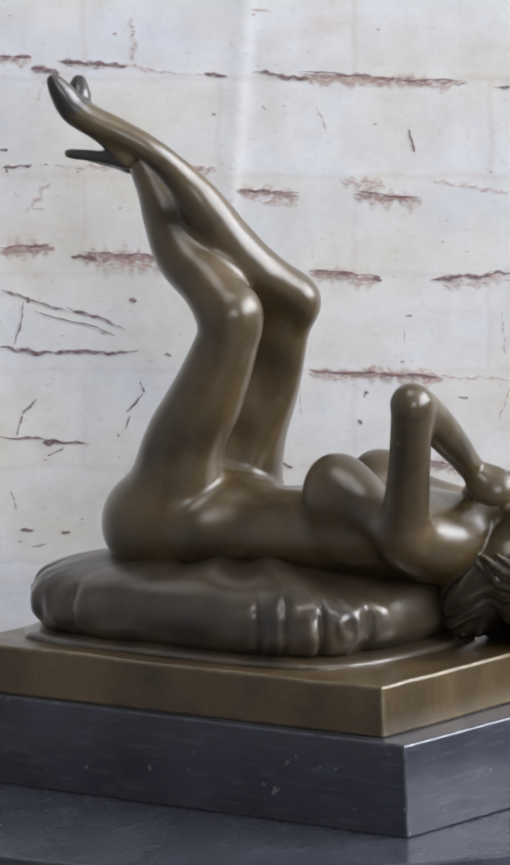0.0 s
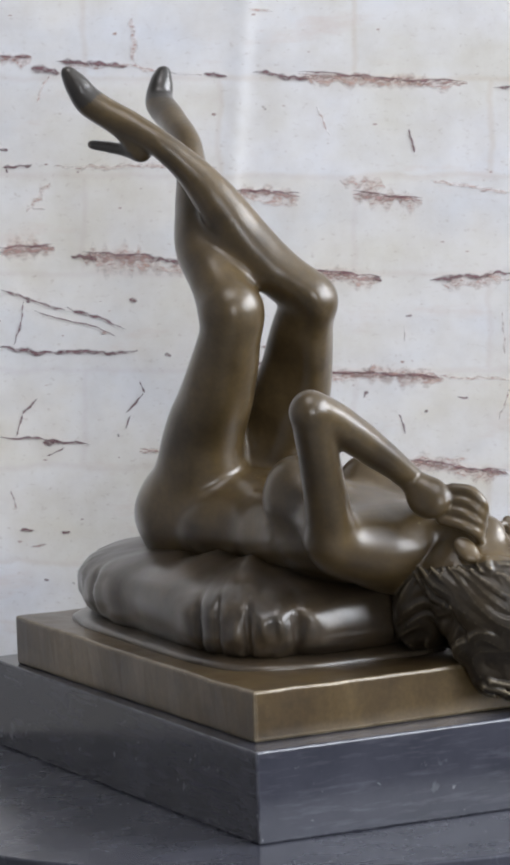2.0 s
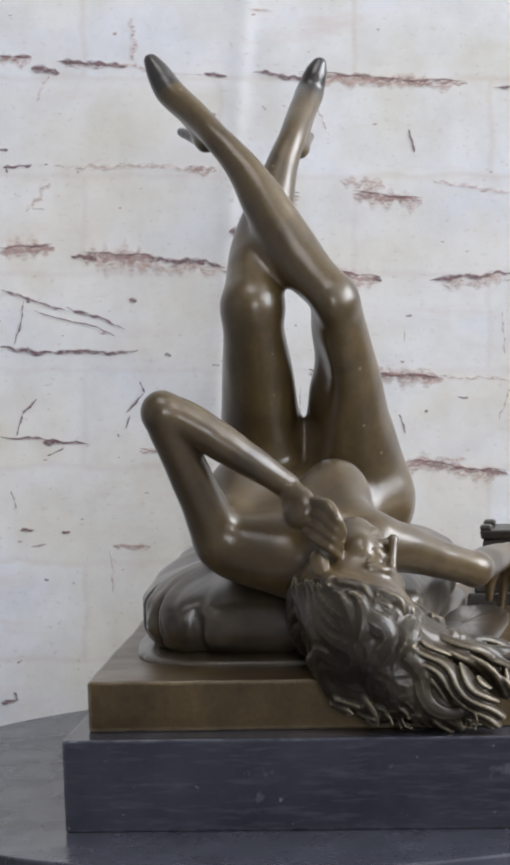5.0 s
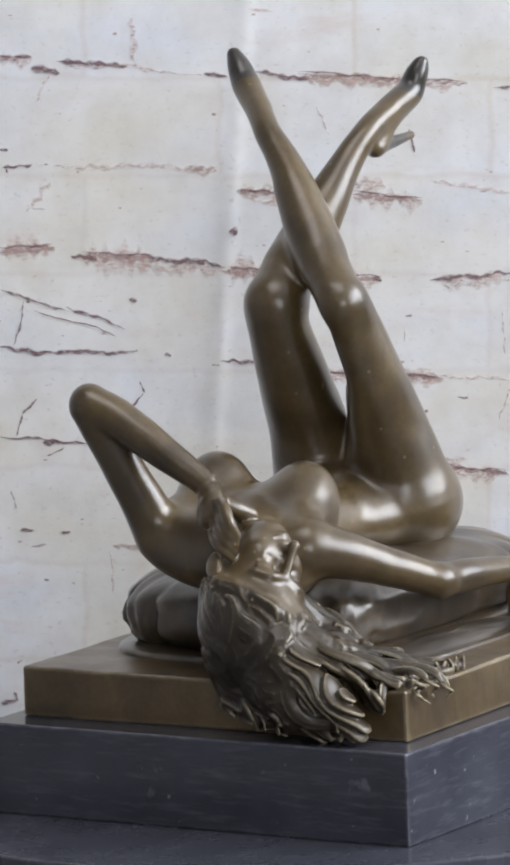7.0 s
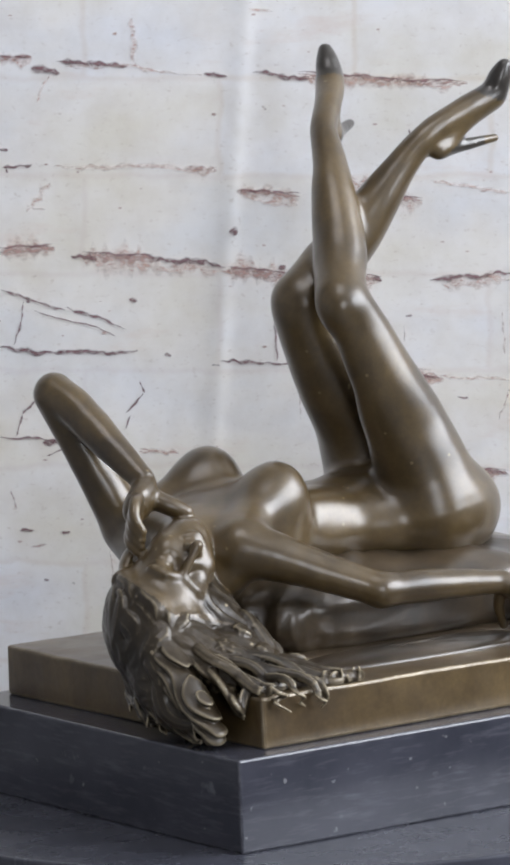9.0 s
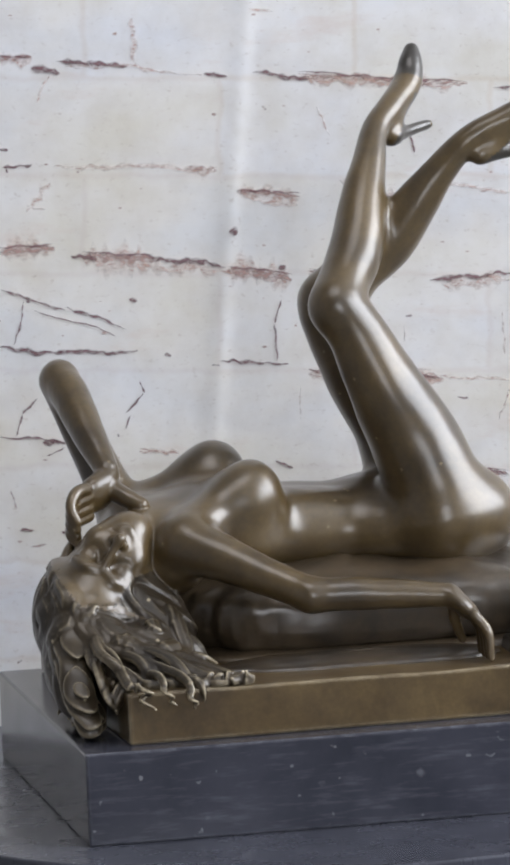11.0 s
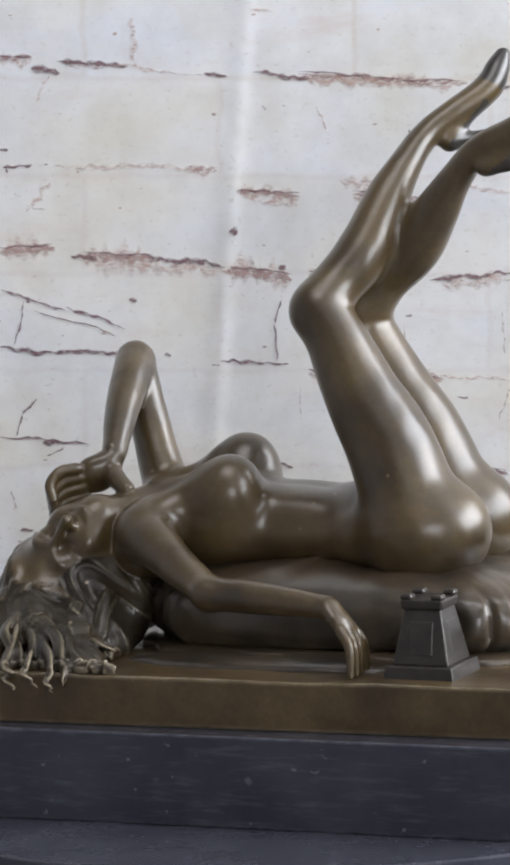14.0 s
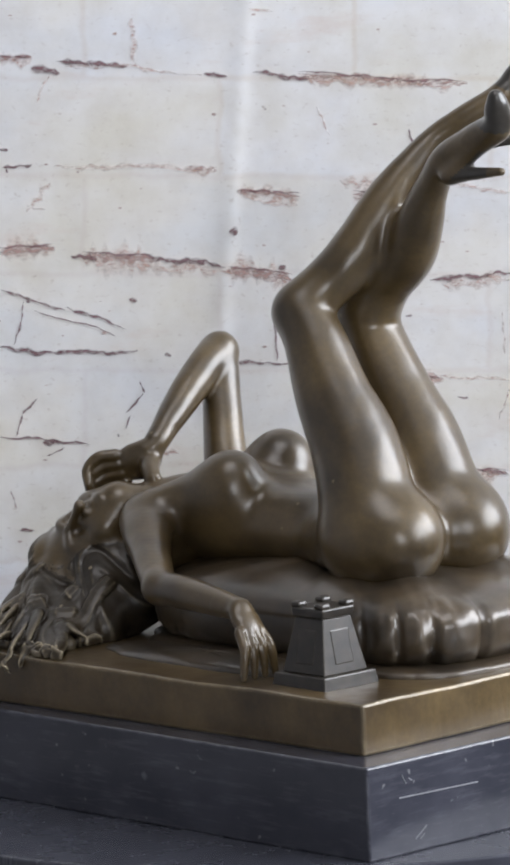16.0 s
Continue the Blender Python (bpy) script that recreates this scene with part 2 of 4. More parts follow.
def sheet():
    xs = np.concatenate([np.linspace(-0.62, -0.13, 30), np.linspace(-0.127, 0.127, 170), np.linspace(0.13, 0.62, 30)])
    zs = np.linspace(-0.205, 0.62, 130)
    verts = [(x, -fold(x, z), z) for z in zs for x in xs] + [(x, 0.002 - fold(x, z), z) for z in zs for x in xs]
    w, n = len(xs), len(xs) * len(zs)
    faces = []
    for j in range(len(zs) - 1):
        for i in range(w - 1):
            a = j * w + i
            faces.append((a, a + 1, a + w + 1, a + w))
            faces.append((n + a, n + a + w, n + a + w + 1, n + a + 1))
    return verts, faces


sheet_ob = new("sheet", mesh_of("sheet", *sheet(), SHEET))
sheet_ob.parent = backdrop
ink_rng = random.Random(11)


def stroke(x0, z0, x1, z1, w, mat, proud=0.0005):
    """One printed joint or crack: a ragged ribbon lying on the sheet."""
    a, b = Vector((x0, 0, z0)), Vector((x1, 0, z1))
    L = (b - a).length
    n = max(5, int(L / 0.0011))
    across = Vector((-(z1 - z0), 0, x1 - x0)).normalized()
    seed = ink_rng.random() * 90
    wander = min(0.0016, L * 0.09)
    verts, faces = [], []
    for i in range(n + 1):
        t = i / n
        s = t * L
        mid = a.lerp(b, t) + across * wander * (noise.noise((s * 60, seed, 0)) + 0.35 * noise.noise((s * 200, seed, 3)))
        taper = min(1, 6 * t + 0.15, 6 * (1 - t) + 0.15)
        hi = w * 0.72 * taper * max(0.12, 0.75 + 1.1 * noise.noise((s * 300, seed, 7)))
        lo = w * 0.72 * taper * max(0.12, 0.75 + 1.1 * noise.noise((s * 300, seed, 17)))
        for q in (mid + across * hi, mid - across * lo):
            verts.append((q.x, -fold(q.x, q.z) - proud, q.z))
        if i:
            k = 2 * i
            faces.append((k - 2, k - 1, k + 1, k))
    me = mesh_of("printed_joint", verts, faces, mat)
    across_uv = me.uv_layers.new(name="across")
    across_uv.data.foreach_set("uv", [c for f in faces for v in f for c in (v / (2 * n + 2), float(v & 1))])
    ob = new("printed_joint", me)
    ob.parent = backdrop
    if mat is INK_BROWN and w > 0.0018:
        stroke(x0, z0 + w * 0.3, x1, z1 + w * 0.3, 0.0009, INK_DARK, proud + 0.0002)


stroke(-0.1087, 0.1592, -0.0941, 0.1592, 0.0056, INK_PINK, 0.0003)
stroke(-0.1087, 0.1600, -0.0941, 0.1600, 0.0023, INK_BROWN)
stroke(-0.0840, 0.1584, -0.0535, 0.1565, 0.0021, INK_DARK)
stroke(-0.0946, 0.1556, -0.0824, 0.1534, 0.0031, INK_DARK)
stroke(-0.0864, 0.1532, -0.0922, 0.1408, 0.0012, INK_PINK)
stroke(-0.0805, 0.1570, -0.0401, 0.1546, 0.0021, INK_PINK)
stroke(-0.0217, 0.1534, -0.0116, 0.1523, 0.0021, INK_DARK)
stroke(-0.0417, 0.1546, -0.0217, 0.1534, 0.0012, INK_PINK)
stroke(-0.1087, 0.1205, -0.1044, 0.1203, 0.0014, INK_DARK)
stroke(-0.1068, 0.1135, -0.0941, 0.1149, 0.0016, INK_DARK)
stroke(-0.1052, 0.1137, -0.1049, 0.1109, 0.0012, INK_DARK)
stroke(-0.0852, 0.1140, -0.0159, 0.1130, 0.0021, INK_PINK)
stroke(-0.0300, 0.1129, -0.0159, 0.1120, 0.0039, INK_PINK, 0.0003)
stroke(-0.0300, 0.1137, -0.0159, 0.1128, 0.0016, INK_BROWN)
stroke(-0.0969, 0.0945, -0.0864, 0.1067, 0.0033, INK_PINK)
stroke(-0.0946, 0.0961, -0.0887, 0.0954, 0.0016, INK_BROWN)
stroke(-0.1087, 0.0765, -0.0847, 0.0786, 0.0090, INK_PINK, 0.0003)
stroke(-0.1087, 0.0773, -0.0847, 0.0794, 0.0038, INK_BROWN)
stroke(-0.0781, 0.0759, -0.0664, 0.0745, 0.0023, INK_DARK)
stroke(-0.0734, 0.0744, -0.0429, 0.0737, 0.0113, INK_PINK, 0.0003)
stroke(-0.0734, 0.0752, -0.0429, 0.0745, 0.0047, INK_BROWN)
stroke(-0.0471, 0.0757, -0.0119, 0.0710, 0.0026, INK_DARK)
stroke(-0.0558, 0.0719, -0.0100, 0.0691, 0.0052, INK_PINK)
stroke(-0.0119, 0.0692, 0.0159, 0.0652, 0.0102, INK_PINK, 0.0003)
stroke(-0.0119, 0.0700, 0.0159, 0.0660, 0.0042, INK_BROWN)
stroke(0.0100, 0.0705, 0.0135, 0.0707, 0.0019, INK_DARK)
stroke(-0.1087, 0.0611, -0.0805, 0.0526, 0.0012, INK_DARK)
stroke(-0.0805, 0.0526, -0.0542, 0.0446, 0.0014, INK_DARK)
stroke(-0.0941, 0.0526, -0.0589, 0.0418, 0.0007, INK_DARK)
stroke(-0.1087, 0.0357, -0.0875, 0.0345, 0.0023, INK_DARK)
stroke(-0.0899, 0.0352, -0.0495, 0.0345, 0.0019, INK_DARK)
stroke(-0.0981, 0.0562, -0.1021, 0.0376, 0.0009, INK_DARK)
stroke(-0.0965, 0.0578, -0.0955, 0.0555, 0.0019, INK_DARK)
stroke(-0.0922, 0.0143, -0.0988, 0.0075, 0.0009, INK_DARK)
stroke(-0.0988, 0.0075, -0.1019, -0.0014, 0.0009, INK_DARK)
stroke(-0.1087, -0.0016, -0.0699, -0.0052, 0.0012, INK_DARK)
stroke(-0.0903, -0.0042, -0.0824, -0.0047, 0.0026, INK_DARK)
stroke(-0.0887, -0.0103, -0.0810, -0.0066, 0.0009, INK_DARK)
stroke(-0.0488, 0.0221, -0.0471, 0.0169, 0.0009, INK_DARK)
stroke(-0.0471, 0.0169, -0.0542, 0.0080, 0.0014, INK_DARK)
stroke(-0.0528, 0.0075, -0.0551, 0.0014, 0.0009, INK_DARK)
stroke(-0.0582, -0.0005, -0.0577, -0.0019, 0.0009, INK_DARK)
stroke(-0.0532, 0.0573, -0.0499, 0.0562, 0.0023, INK_DARK)
stroke(-0.0382, 0.0338, -0.0354, 0.0327, 0.0021, INK_DARK)
stroke(-0.0492, -0.0081, -0.0323, -0.0093, 0.0023, INK_PINK, 0.0003)
stroke(-0.0492, -0.0073, -0.0323, -0.0085, 0.0009, INK_BROWN)
stroke(-0.1040, -0.0249, -0.1021, -0.0331, 0.0009, INK_BROWN)
stroke(-0.1002, -0.0423, -0.0941, -0.0421, 0.0016, INK_DARK)
stroke(-0.0824, -0.0428, -0.0786, -0.0432, 0.0016, INK_DARK)
stroke(-0.0958, -0.0496, -0.0887, -0.0484, 0.0009, INK_BROWN)
stroke(-0.0605, -0.0492, -0.0441, -0.0492, 0.0028, INK_PINK, 0.0003)
stroke(-0.0605, -0.0484, -0.0441, -0.0484, 0.0012, INK_BROWN)
stroke(-0.0006, 0.1544, 0.0234, 0.1520, 0.0023, INK_DARK)
stroke(0.0182, 0.1522, 0.0899, 0.1482, 0.0051, INK_PINK, 0.0003)
stroke(0.0182, 0.1530, 0.0899, 0.1490, 0.0021, INK_BROWN)
stroke(0.0194, 0.1511, 0.0746, 0.1485, 0.0042, INK_PINK)
stroke(0.1012, 0.1473, 0.1087, 0.1480, 0.0016, INK_DARK)
stroke(0.0657, 0.1295, 0.0669, 0.1196, 0.0012, INK_DARK)
stroke(0.0652, 0.1297, 0.0661, 0.1255, 0.0014, INK_DARK)
stroke(0.0358, 0.1079, 0.0558, 0.1048, 0.0047, INK_PINK)
stroke(0.0417, 0.1012, 0.0711, 0.0984, 0.0068, INK_PINK, 0.0003)
stroke(0.0417, 0.1020, 0.0711, 0.0992, 0.0028, INK_BROWN)
stroke(-0.0076, 0.1026, 0.0194, 0.1007, 0.0062, INK_PINK, 0.0003)
stroke(-0.0076, 0.1034, 0.0194, 0.1015, 0.0026, INK_BROWN)
stroke(-0.0053, 0.1015, 0.0182, 0.0973, 0.0033, INK_PINK)
stroke(-0.0105, 0.0869, -0.0076, 0.0846, 0.0033, INK_DARK)
stroke(0.0746, 0.1079, 0.1087, 0.1032, 0.0021, INK_PINK)
stroke(0.0229, 0.0683, 0.0539, 0.0650, 0.0068, INK_PINK, 0.0003)
stroke(0.0229, 0.0691, 0.0539, 0.0658, 0.0028, INK_BROWN)
stroke(0.0253, 0.0674, 0.0417, 0.0663, 0.0042, INK_PINK)
stroke(0.0499, 0.0660, 0.0542, 0.0649, 0.0021, INK_DARK)
stroke(0.0746, 0.0649, 0.1099, 0.0686, 0.0023, INK_DARK)
stroke(0.0793, 0.0639, 0.1087, 0.0653, 0.0052, INK_PINK)
stroke(0.0640, 0.0503, 0.0671, 0.0501, 0.0014, INK_DARK)
stroke(0.0636, 0.0461, 0.0636, 0.0390, 0.0007, INK_PINK)
stroke(-0.0147, 0.0303, 0.0145, 0.0301, 0.0019, INK_DARK)
stroke(0.0112, 0.0569, 0.0086, 0.0468, 0.0009, INK_DARK)
stroke(0.0086, 0.0468, 0.0105, 0.0301, 0.0009, INK_DARK)
stroke(0.0229, 0.0255, 0.0476, 0.0236, 0.0051, INK_PINK, 0.0003)
stroke(0.0229, 0.0263, 0.0476, 0.0244, 0.0021, INK_BROWN)
stroke(0.0417, 0.0248, 0.0805, 0.0222, 0.0062, INK_PINK, 0.0003)
stroke(0.0417, 0.0256, 0.0805, 0.0230, 0.0026, INK_BROWN)
stroke(0.0464, 0.0282, 0.0793, 0.0221, 0.0047, INK_PINK)
stroke(-0.0182, 0.0291, -0.0147, 0.0287, 0.0016, INK_DARK)
stroke(0.0483, 0.0179, 0.0464, 0.0150, 0.0019, INK_DARK)
stroke(0.0617, 0.0080, 0.0647, -0.0005, 0.0012, INK_DARK)
stroke(0.0723, 0.0092, 0.0739, 0.0089, 0.0012, INK_DARK)
stroke(0.0781, 0.0244, 0.1087, 0.0221, 0.0014, INK_PINK)
stroke(0.0864, 0.0155, 0.0911, 0.0146, 0.0012, INK_DARK)
stroke(0.0088, -0.0120, 0.0163, -0.0160, 0.0014, INK_DARK)
stroke(0.0194, 0.0197, 0.0194, 0.0056, 0.0007, INK_PINK)
stroke(0.0535, -0.0140, 0.0699, -0.0163, 0.0039, INK_PINK, 0.0003)
stroke(0.0535, -0.0132, 0.0699, -0.0155, 0.0016, INK_BROWN)
stroke(0.0652, -0.0128, 0.1087, -0.0187, 0.0062, INK_PINK, 0.0003)
stroke(0.0652, -0.0120, 0.1087, -0.0179, 0.0026, INK_BROWN)
stroke(0.0629, -0.0127, 0.0911, -0.0122, 0.0033, INK_PINK)
stroke(0.0953, -0.0155, 0.1087, -0.0181, 0.0016, INK_DARK)
stroke(-0.0029, 0.1807, 0.0076, 0.1795, 0.0014, INK_PINK)
stroke(-0.0523, 0.1772, -0.0504, 0.1560, 0.0028, INK_PINK)
stroke(0.0264, 0.1396, 0.0311, 0.1267, 0.0009, INK_PINK)
stroke(0.0029, 0.1396, 0.0046, 0.1377, 0.0012, INK_BROWN)
stroke(-0.1087, -0.1170, -0.1016, -0.1161, 0.0019, INK_DARK)
stroke(-0.1030, -0.1123, -0.1012, -0.1166, 0.0012, INK_DARK)
stroke(-0.1016, -0.1001, -0.0993, -0.0989, 0.0009, INK_BROWN)
stroke(-0.0899, -0.0632, -0.0880, -0.0641, 0.0014, INK_DARK)
stroke(-0.0781, -0.0649, -0.0770, -0.0658, 0.0012, INK_BROWN)
stroke(-0.0617, -0.0508, -0.0605, -0.0696, 0.0009, INK_PINK)
stroke(0.0441, 0.0056, 0.0455, 0.0033, 0.0012, INK_DARK)
stroke(0.1040, 0.0056, 0.1087, 0.0197, 0.0012, INK_PINK)
stroke(0.1056, 0.0526, 0.1061, 0.0338, 0.0012, INK_PINK)

# scattered specks of the print
sv, sf = [], []
for k in range(75):
    x, z = ink_rng.uniform(-0.125, 0.125), ink_rng.uniform(-0.13, 0.20)
    r, q = ink_rng.uniform(0.0003, 0.0009), ink_rng.uniform(0.25, 0.8)
    o = len(sv)
    for i in range(6):
        an = 6.283 * i / 6 + ink_rng.uniform(-0.3, 0.3)
        px, pz = x + r * math.cos(an) * ink_rng.uniform(0.7, 1.6), z + r * q * math.sin(an)
        sv.append((px, -fold(px, pz) - 0.0004, pz))
    sf.append(tuple(range(o, o + 6)))
specks = tagged(new("print_specks", mesh_of("print_specks", sv, sf, INK_SPECK)), kind="stuff")
specks.parent = backdrop


# ---- turntable ----
def disc(r, z0, z1, bevel, seg=192):
    """A turned disc with a rounded rim."""
    prof = [(0.0, z0), (r - bevel, z0)]
    prof += [(r - bevel + bevel * math.sin(a), z0 + bevel - bevel * math.cos(a)) for a in (0.4, 0.8, 1.2, 1.57)]
    prof += [(r - bevel + bevel * math.cos(a), z1 - bevel + bevel * math.sin(a)) for a in (0.0, 0.4, 0.8, 1.2, 1.57)]
    prof += [(0.0, z1)]
    bm = bmesh.new()
    rings = []
    for q, z in prof:
        rings.append([bm.verts.new((0, 0, z))] if q == 0 else [bm.verts.new((q * math.cos(2 * math.pi * k / seg), q * math.sin(2 * math.pi * k / seg), z)) for k in range(seg)])
    for a, b in zip(rings, rings[1:]):
        for k in range(seg):
            j = (k + 1) % seg
            if len(a) == 1:
                bm.faces.new((a[0], b[j], b[k]))
            elif len(b) == 1:
                bm.faces.new((a[k], a[j], b[0]))
            else:
                bm.faces.new((a[k], a[j], b[j], b[k]))
    return bm


turntable = tagged(new("turntable"), "round glossy black motorised turntable with scuffed top", "turntable")
part("platter", disc(0.1788, -0.014, 0.0, 0.0012), PLATTER, turntable)
part("rim_band", disc(0.1770, -0.024, -0.0145, 0.001), STEEL, turntable, "narrow grey metal rim")
part("motor_foot", disc(0.150, -0.042, -0.0245, 0.002), TABLE, turntable)

# ---- marble base and bronze plinth ----
def fit_corners(ob, a, b, east_south, east_north, west_north, west_south, lift=0.0):
    """Set a block of half sizes a, b on four corners: neither block is quite square."""
    for v in ob.data.vertices:
        u, w = (v.co.x / a + 1) / 2, (v.co.y / b + 1) / 2
        south = Vector(west_south).lerp(Vector(east_south), u)
        north = Vector(west_north).lerp(Vector(east_north), u)
        v.co = (*south.lerp(north, w), v.co.z + lift)


marble_base = part("marble_base", box(-0.1231, 0.1231, -0.0929, 0.0929, 0.0, 0.035, 0.0009), MARBLE)
fit_corners(marble_base, 0.1231, 0.0929, (0.1114, -0.0786), (0.1086, 0.1068), (-0.1376, 0.1062), (-0.1360, -0.0790))
tagged(marble_base, "black marble block base with pale flecks and chipped edges", "base")

SCRATCH = plain("pale_scratched_marble", (0.20, 0.20, 0.215), 0.5, 0.3, 300)
for y0, z0, y1, z1, w in ((0.0902, 0.0214, 0.0490, 0.0206, 0.0005), (0.0884, 0.0296, 0.0864, 0.0262, 0.0004), (0.0850, 0.0280, 0.0832, 0.0268, 0.0004), (0.0825, 0.0050, 0.0765, 0.0090, 0.0006), (0.0800, 0.0046, 0.0778, 0.0062, 0.0005)):
    # shallow scratches on the west end of the block
    bm = box(-0.0002, 0.0002, 0, 1, -0.5, 0.5)
    for v in bm.verts:
        x = -0.1376 + 0.0016 * (0.1062 - (y0 + (y1 - y0) * v.co.y)) / 0.185
        v.co = (x + v.co.x, y0 + (y1 - y0) * v.co.y, z0 + (z1 - z0) * v.co.y + w * v.co.z)
    part("scratch", bm, SCRATCH, marble_base, "thin pale scratch in the marble")

plinth = part("bronze_plinth", box(-0.1058, 0.1058, -0.0840, 0.0840, 0.0, 0.0192, 0.0011, 2, 40, 0.0), BRONZE_PLATE)
for v in plinth.data.vertices:
    # cast and filed by hand: wavering edges, a slightly dished top
    w = noise.noise_vector(v.co * 30) * 0.0006 + noise.noise_vector(v.co * 110) * 0.00022
    v.co = v.co + Vector((w.x, w.y, w.z * (1.0 if v.co.z > 0.01 else 0.0)))
    v.co.z = max(0.0, v.co.z)
fit_corners(plinth, 0.1058, 0.0840, (0.0956, -0.0712), (0.0900, 0.0965), (-0.1214, 0.0916), (-0.1165, -0.0752), 0.0350)
tagged(plinth, "flat rectangular bronze plinth with golden worn edges", "plinth")


# ---- cushion ----
def pillow(cx, cy, a, b, z0, z1, e1, e2, pleats, depth, nu=240, nv=40):
    """A stuffed pad: a superellipsoid with gathers round its side."""
    verts, faces = [], []
    for j in range(nv + 1):
        ph = -math.pi / 2 + math.pi * j / nv
        cp, sp = math.cos(ph), math.sin(ph)
        ring, rise = math.copysign(abs(cp) ** e2, cp), math.copysign(abs(sp) ** e2, sp)
        for i in range(nu):
            th = 2 * math.pi * i / nu
            c, s = math.cos(th), math.sin(th)
            x, y = math.copysign(abs(c) ** e1, c), math.copysign(abs(s) ** e1, s)
            w = noise.noise((c * 2.2, s * 2.2, 5.0)) * 3.0
            g = 1 - (1 - abs(math.sin(th * pleats / 2 + w))) ** 2.6
            fall = math.exp(-((sp + 0.15) / 0.62) ** 2) * (1 - 0.85 * math.exp(-((th - 0.95) / 0.75) ** 2))
            k = 1 - depth * (1 - g) * fall + 0.015 * noise.noise((c * 3, s * 3, sp * 2))
            k += min(1, (z1 - z0) / 0.03) ** 2 * (0.018 * noise.noise((c * 7, s * 7, sp * 4)) + 0.008 * noise.noise((c * 17, s * 17, sp * 9 + 3)))
            k *= 1 - 0.075 * math.exp(-((th - 0.62) / 0.32) ** 2)
            top = 0.0045 * min(1, (z1 - z0) / 0.03) ** 2 * noise.noise((x * 3, y * 2, 2.0)) * max(0, sp)
            verts.append((cx + a * x * ring * k, cy + b * y * ring * k, (z0 + z1) / 2 + (z1 - z0) / 2 * rise + top))
    for j in range(nv):
        for i in range(nu):
            k = (i + 1) % nu
            faces.append((j * nu + i, j * nu + k, (j + 1) * nu + k, (j + 1) * nu + i))
    return verts, faces


cushion = tagged(new("cushion"), "dark bronze tufted cushion with gathered sides on the plinth", "cushion")
for nm, args in (("pad", (-0.0245, -0.0060, 0.0868, 0.0565, 0.0490, 0.0878, 0.48, 0.72, 19, 0.046)),
                 ("drape", (-0.0050, 0.0600, 0.0560, 0.0150, 0.0500, 0.0580, 0.8, 0.9, 6, 0.02)),
                 ("piping", (-0.0245, -0.0060, 0.0890, 0.0585, 0.0495, 0.0590, 0.46, 0.6, 15, 0.006))):
    ob = new(nm, mesh_of(nm, *pillow(*args), BRONZE_DARK))
    ob.parent = cushion

# ---- small bronze altar beside the hand ----
def frustum(a, b, z0, z1, bevel):
    bm = box(-a, a, -a, a, z0, z1, 0)
    for v in bm.verts:
        if v.co.z > (z0 + z1) / 2:
            v.co.x *= b / a
            v.co.y *= b / a
    bmesh.ops.bevel(bm, geom=bm.edges[:], offset=bevel, segments=2, profile=0.5, affect="EDGES")
    return bm


altar = tagged(new("altar_stand"), "small dark bronze altar stand with a stepped foot and notched top", "stand")
ALTAR_AT = pose(-0.0772, 0.0672, 0.0535, 0, 0, 0)
for nm, args in (("foot", (0.0143, 0.0134, 0.0, 0.0055, 0.0006)), ("shaft", (0.0113, 0.0073, 0.0055, 0.0262, 0.0006)), ("cap", (0.0082, 0.0086, 0.0262, 0.0300, 0.0008))):
    bm = frustum(*args)
    bmesh.ops.transform(bm, matrix=ALTAR_AT, verts=bm.verts[:])
    part(nm, bm, BRONZE_ALTAR, altar)
for sx in (-1, 1):
    for sy in (-1, 1):
        bm = box(sx * 0.0062 - 0.0024, sx * 0.0062 + 0.0024, sy * 0.0062 - 0.0024, sy * 0.0062 + 0.0024, 0.0298, 0.0320, 0.0010)
        bmesh.ops.transform(bm, matrix=ALTAR_AT, verts=bm.verts[:])
        part("corner_knob", bm, BRONZE_ALTAR, altar)
for k in range(4):
    bm = box(-0.0048, 0.0048, 0.0094, 0.0109, 0.009, 0.022, 0.0006)
    for v in bm.verts:
        v.co.y -= (v.co.z - 0.009) * 0.193
    bmesh.ops.transform(bm, matrix=ALTAR_AT @ pose(0, 0, 0, 0, 0, 90 * k), verts=bm.verts[:])
    part("side_panel", bm, BRONZE_ALTAR, altar)


# ---- statue: a reclining bronze figure, shaped as one smooth skin over rounded forms ----
def grid(lo, hi, step):
    """Set the box and the step of the grid on which forms are shaped."""
    global LO, STEP, DIMS, AX
    LO, STEP = np.array(lo), step
    DIMS = tuple(int((hi[k] - lo[k]) / step) + 1 for k in range(3))
    AX = [(LO[k] + STEP * np.arange(DIMS[k])).astype(np.float32) for k in range(3)]


grid((-0.124, -0.092, 0.030), (0.130, 0.112, 0.286), 0.0011)


def fresh():
    return np.full(DIMS, 0.03, np.float32)


def blend(field, lo, hi, dist, k):
    """Smooth union of a form into the field inside the box lo..hi."""
    m = 0.012
    s = tuple(slice(max(0, int((lo[a] - m - LO[a]) / STEP)), max(0, min(DIMS[a], int((hi[a] + m - LO[a]) / STEP) + 2))) for a in range(3))
    X, Y, Z = AX[0][s[0]][:, None, None], AX[1][s[1]][None, :, None], AX[2][s[2]][None, None, :]
    d, old = dist(X, Y, Z), field[s]
    if k <= 0:
        field[s] = np.minimum(old, d)
    else:
        h = np.maximum(k - np.abs(old - d), 0) / k
        field[s] = np.minimum(old, d) - h * h * k * 0.25


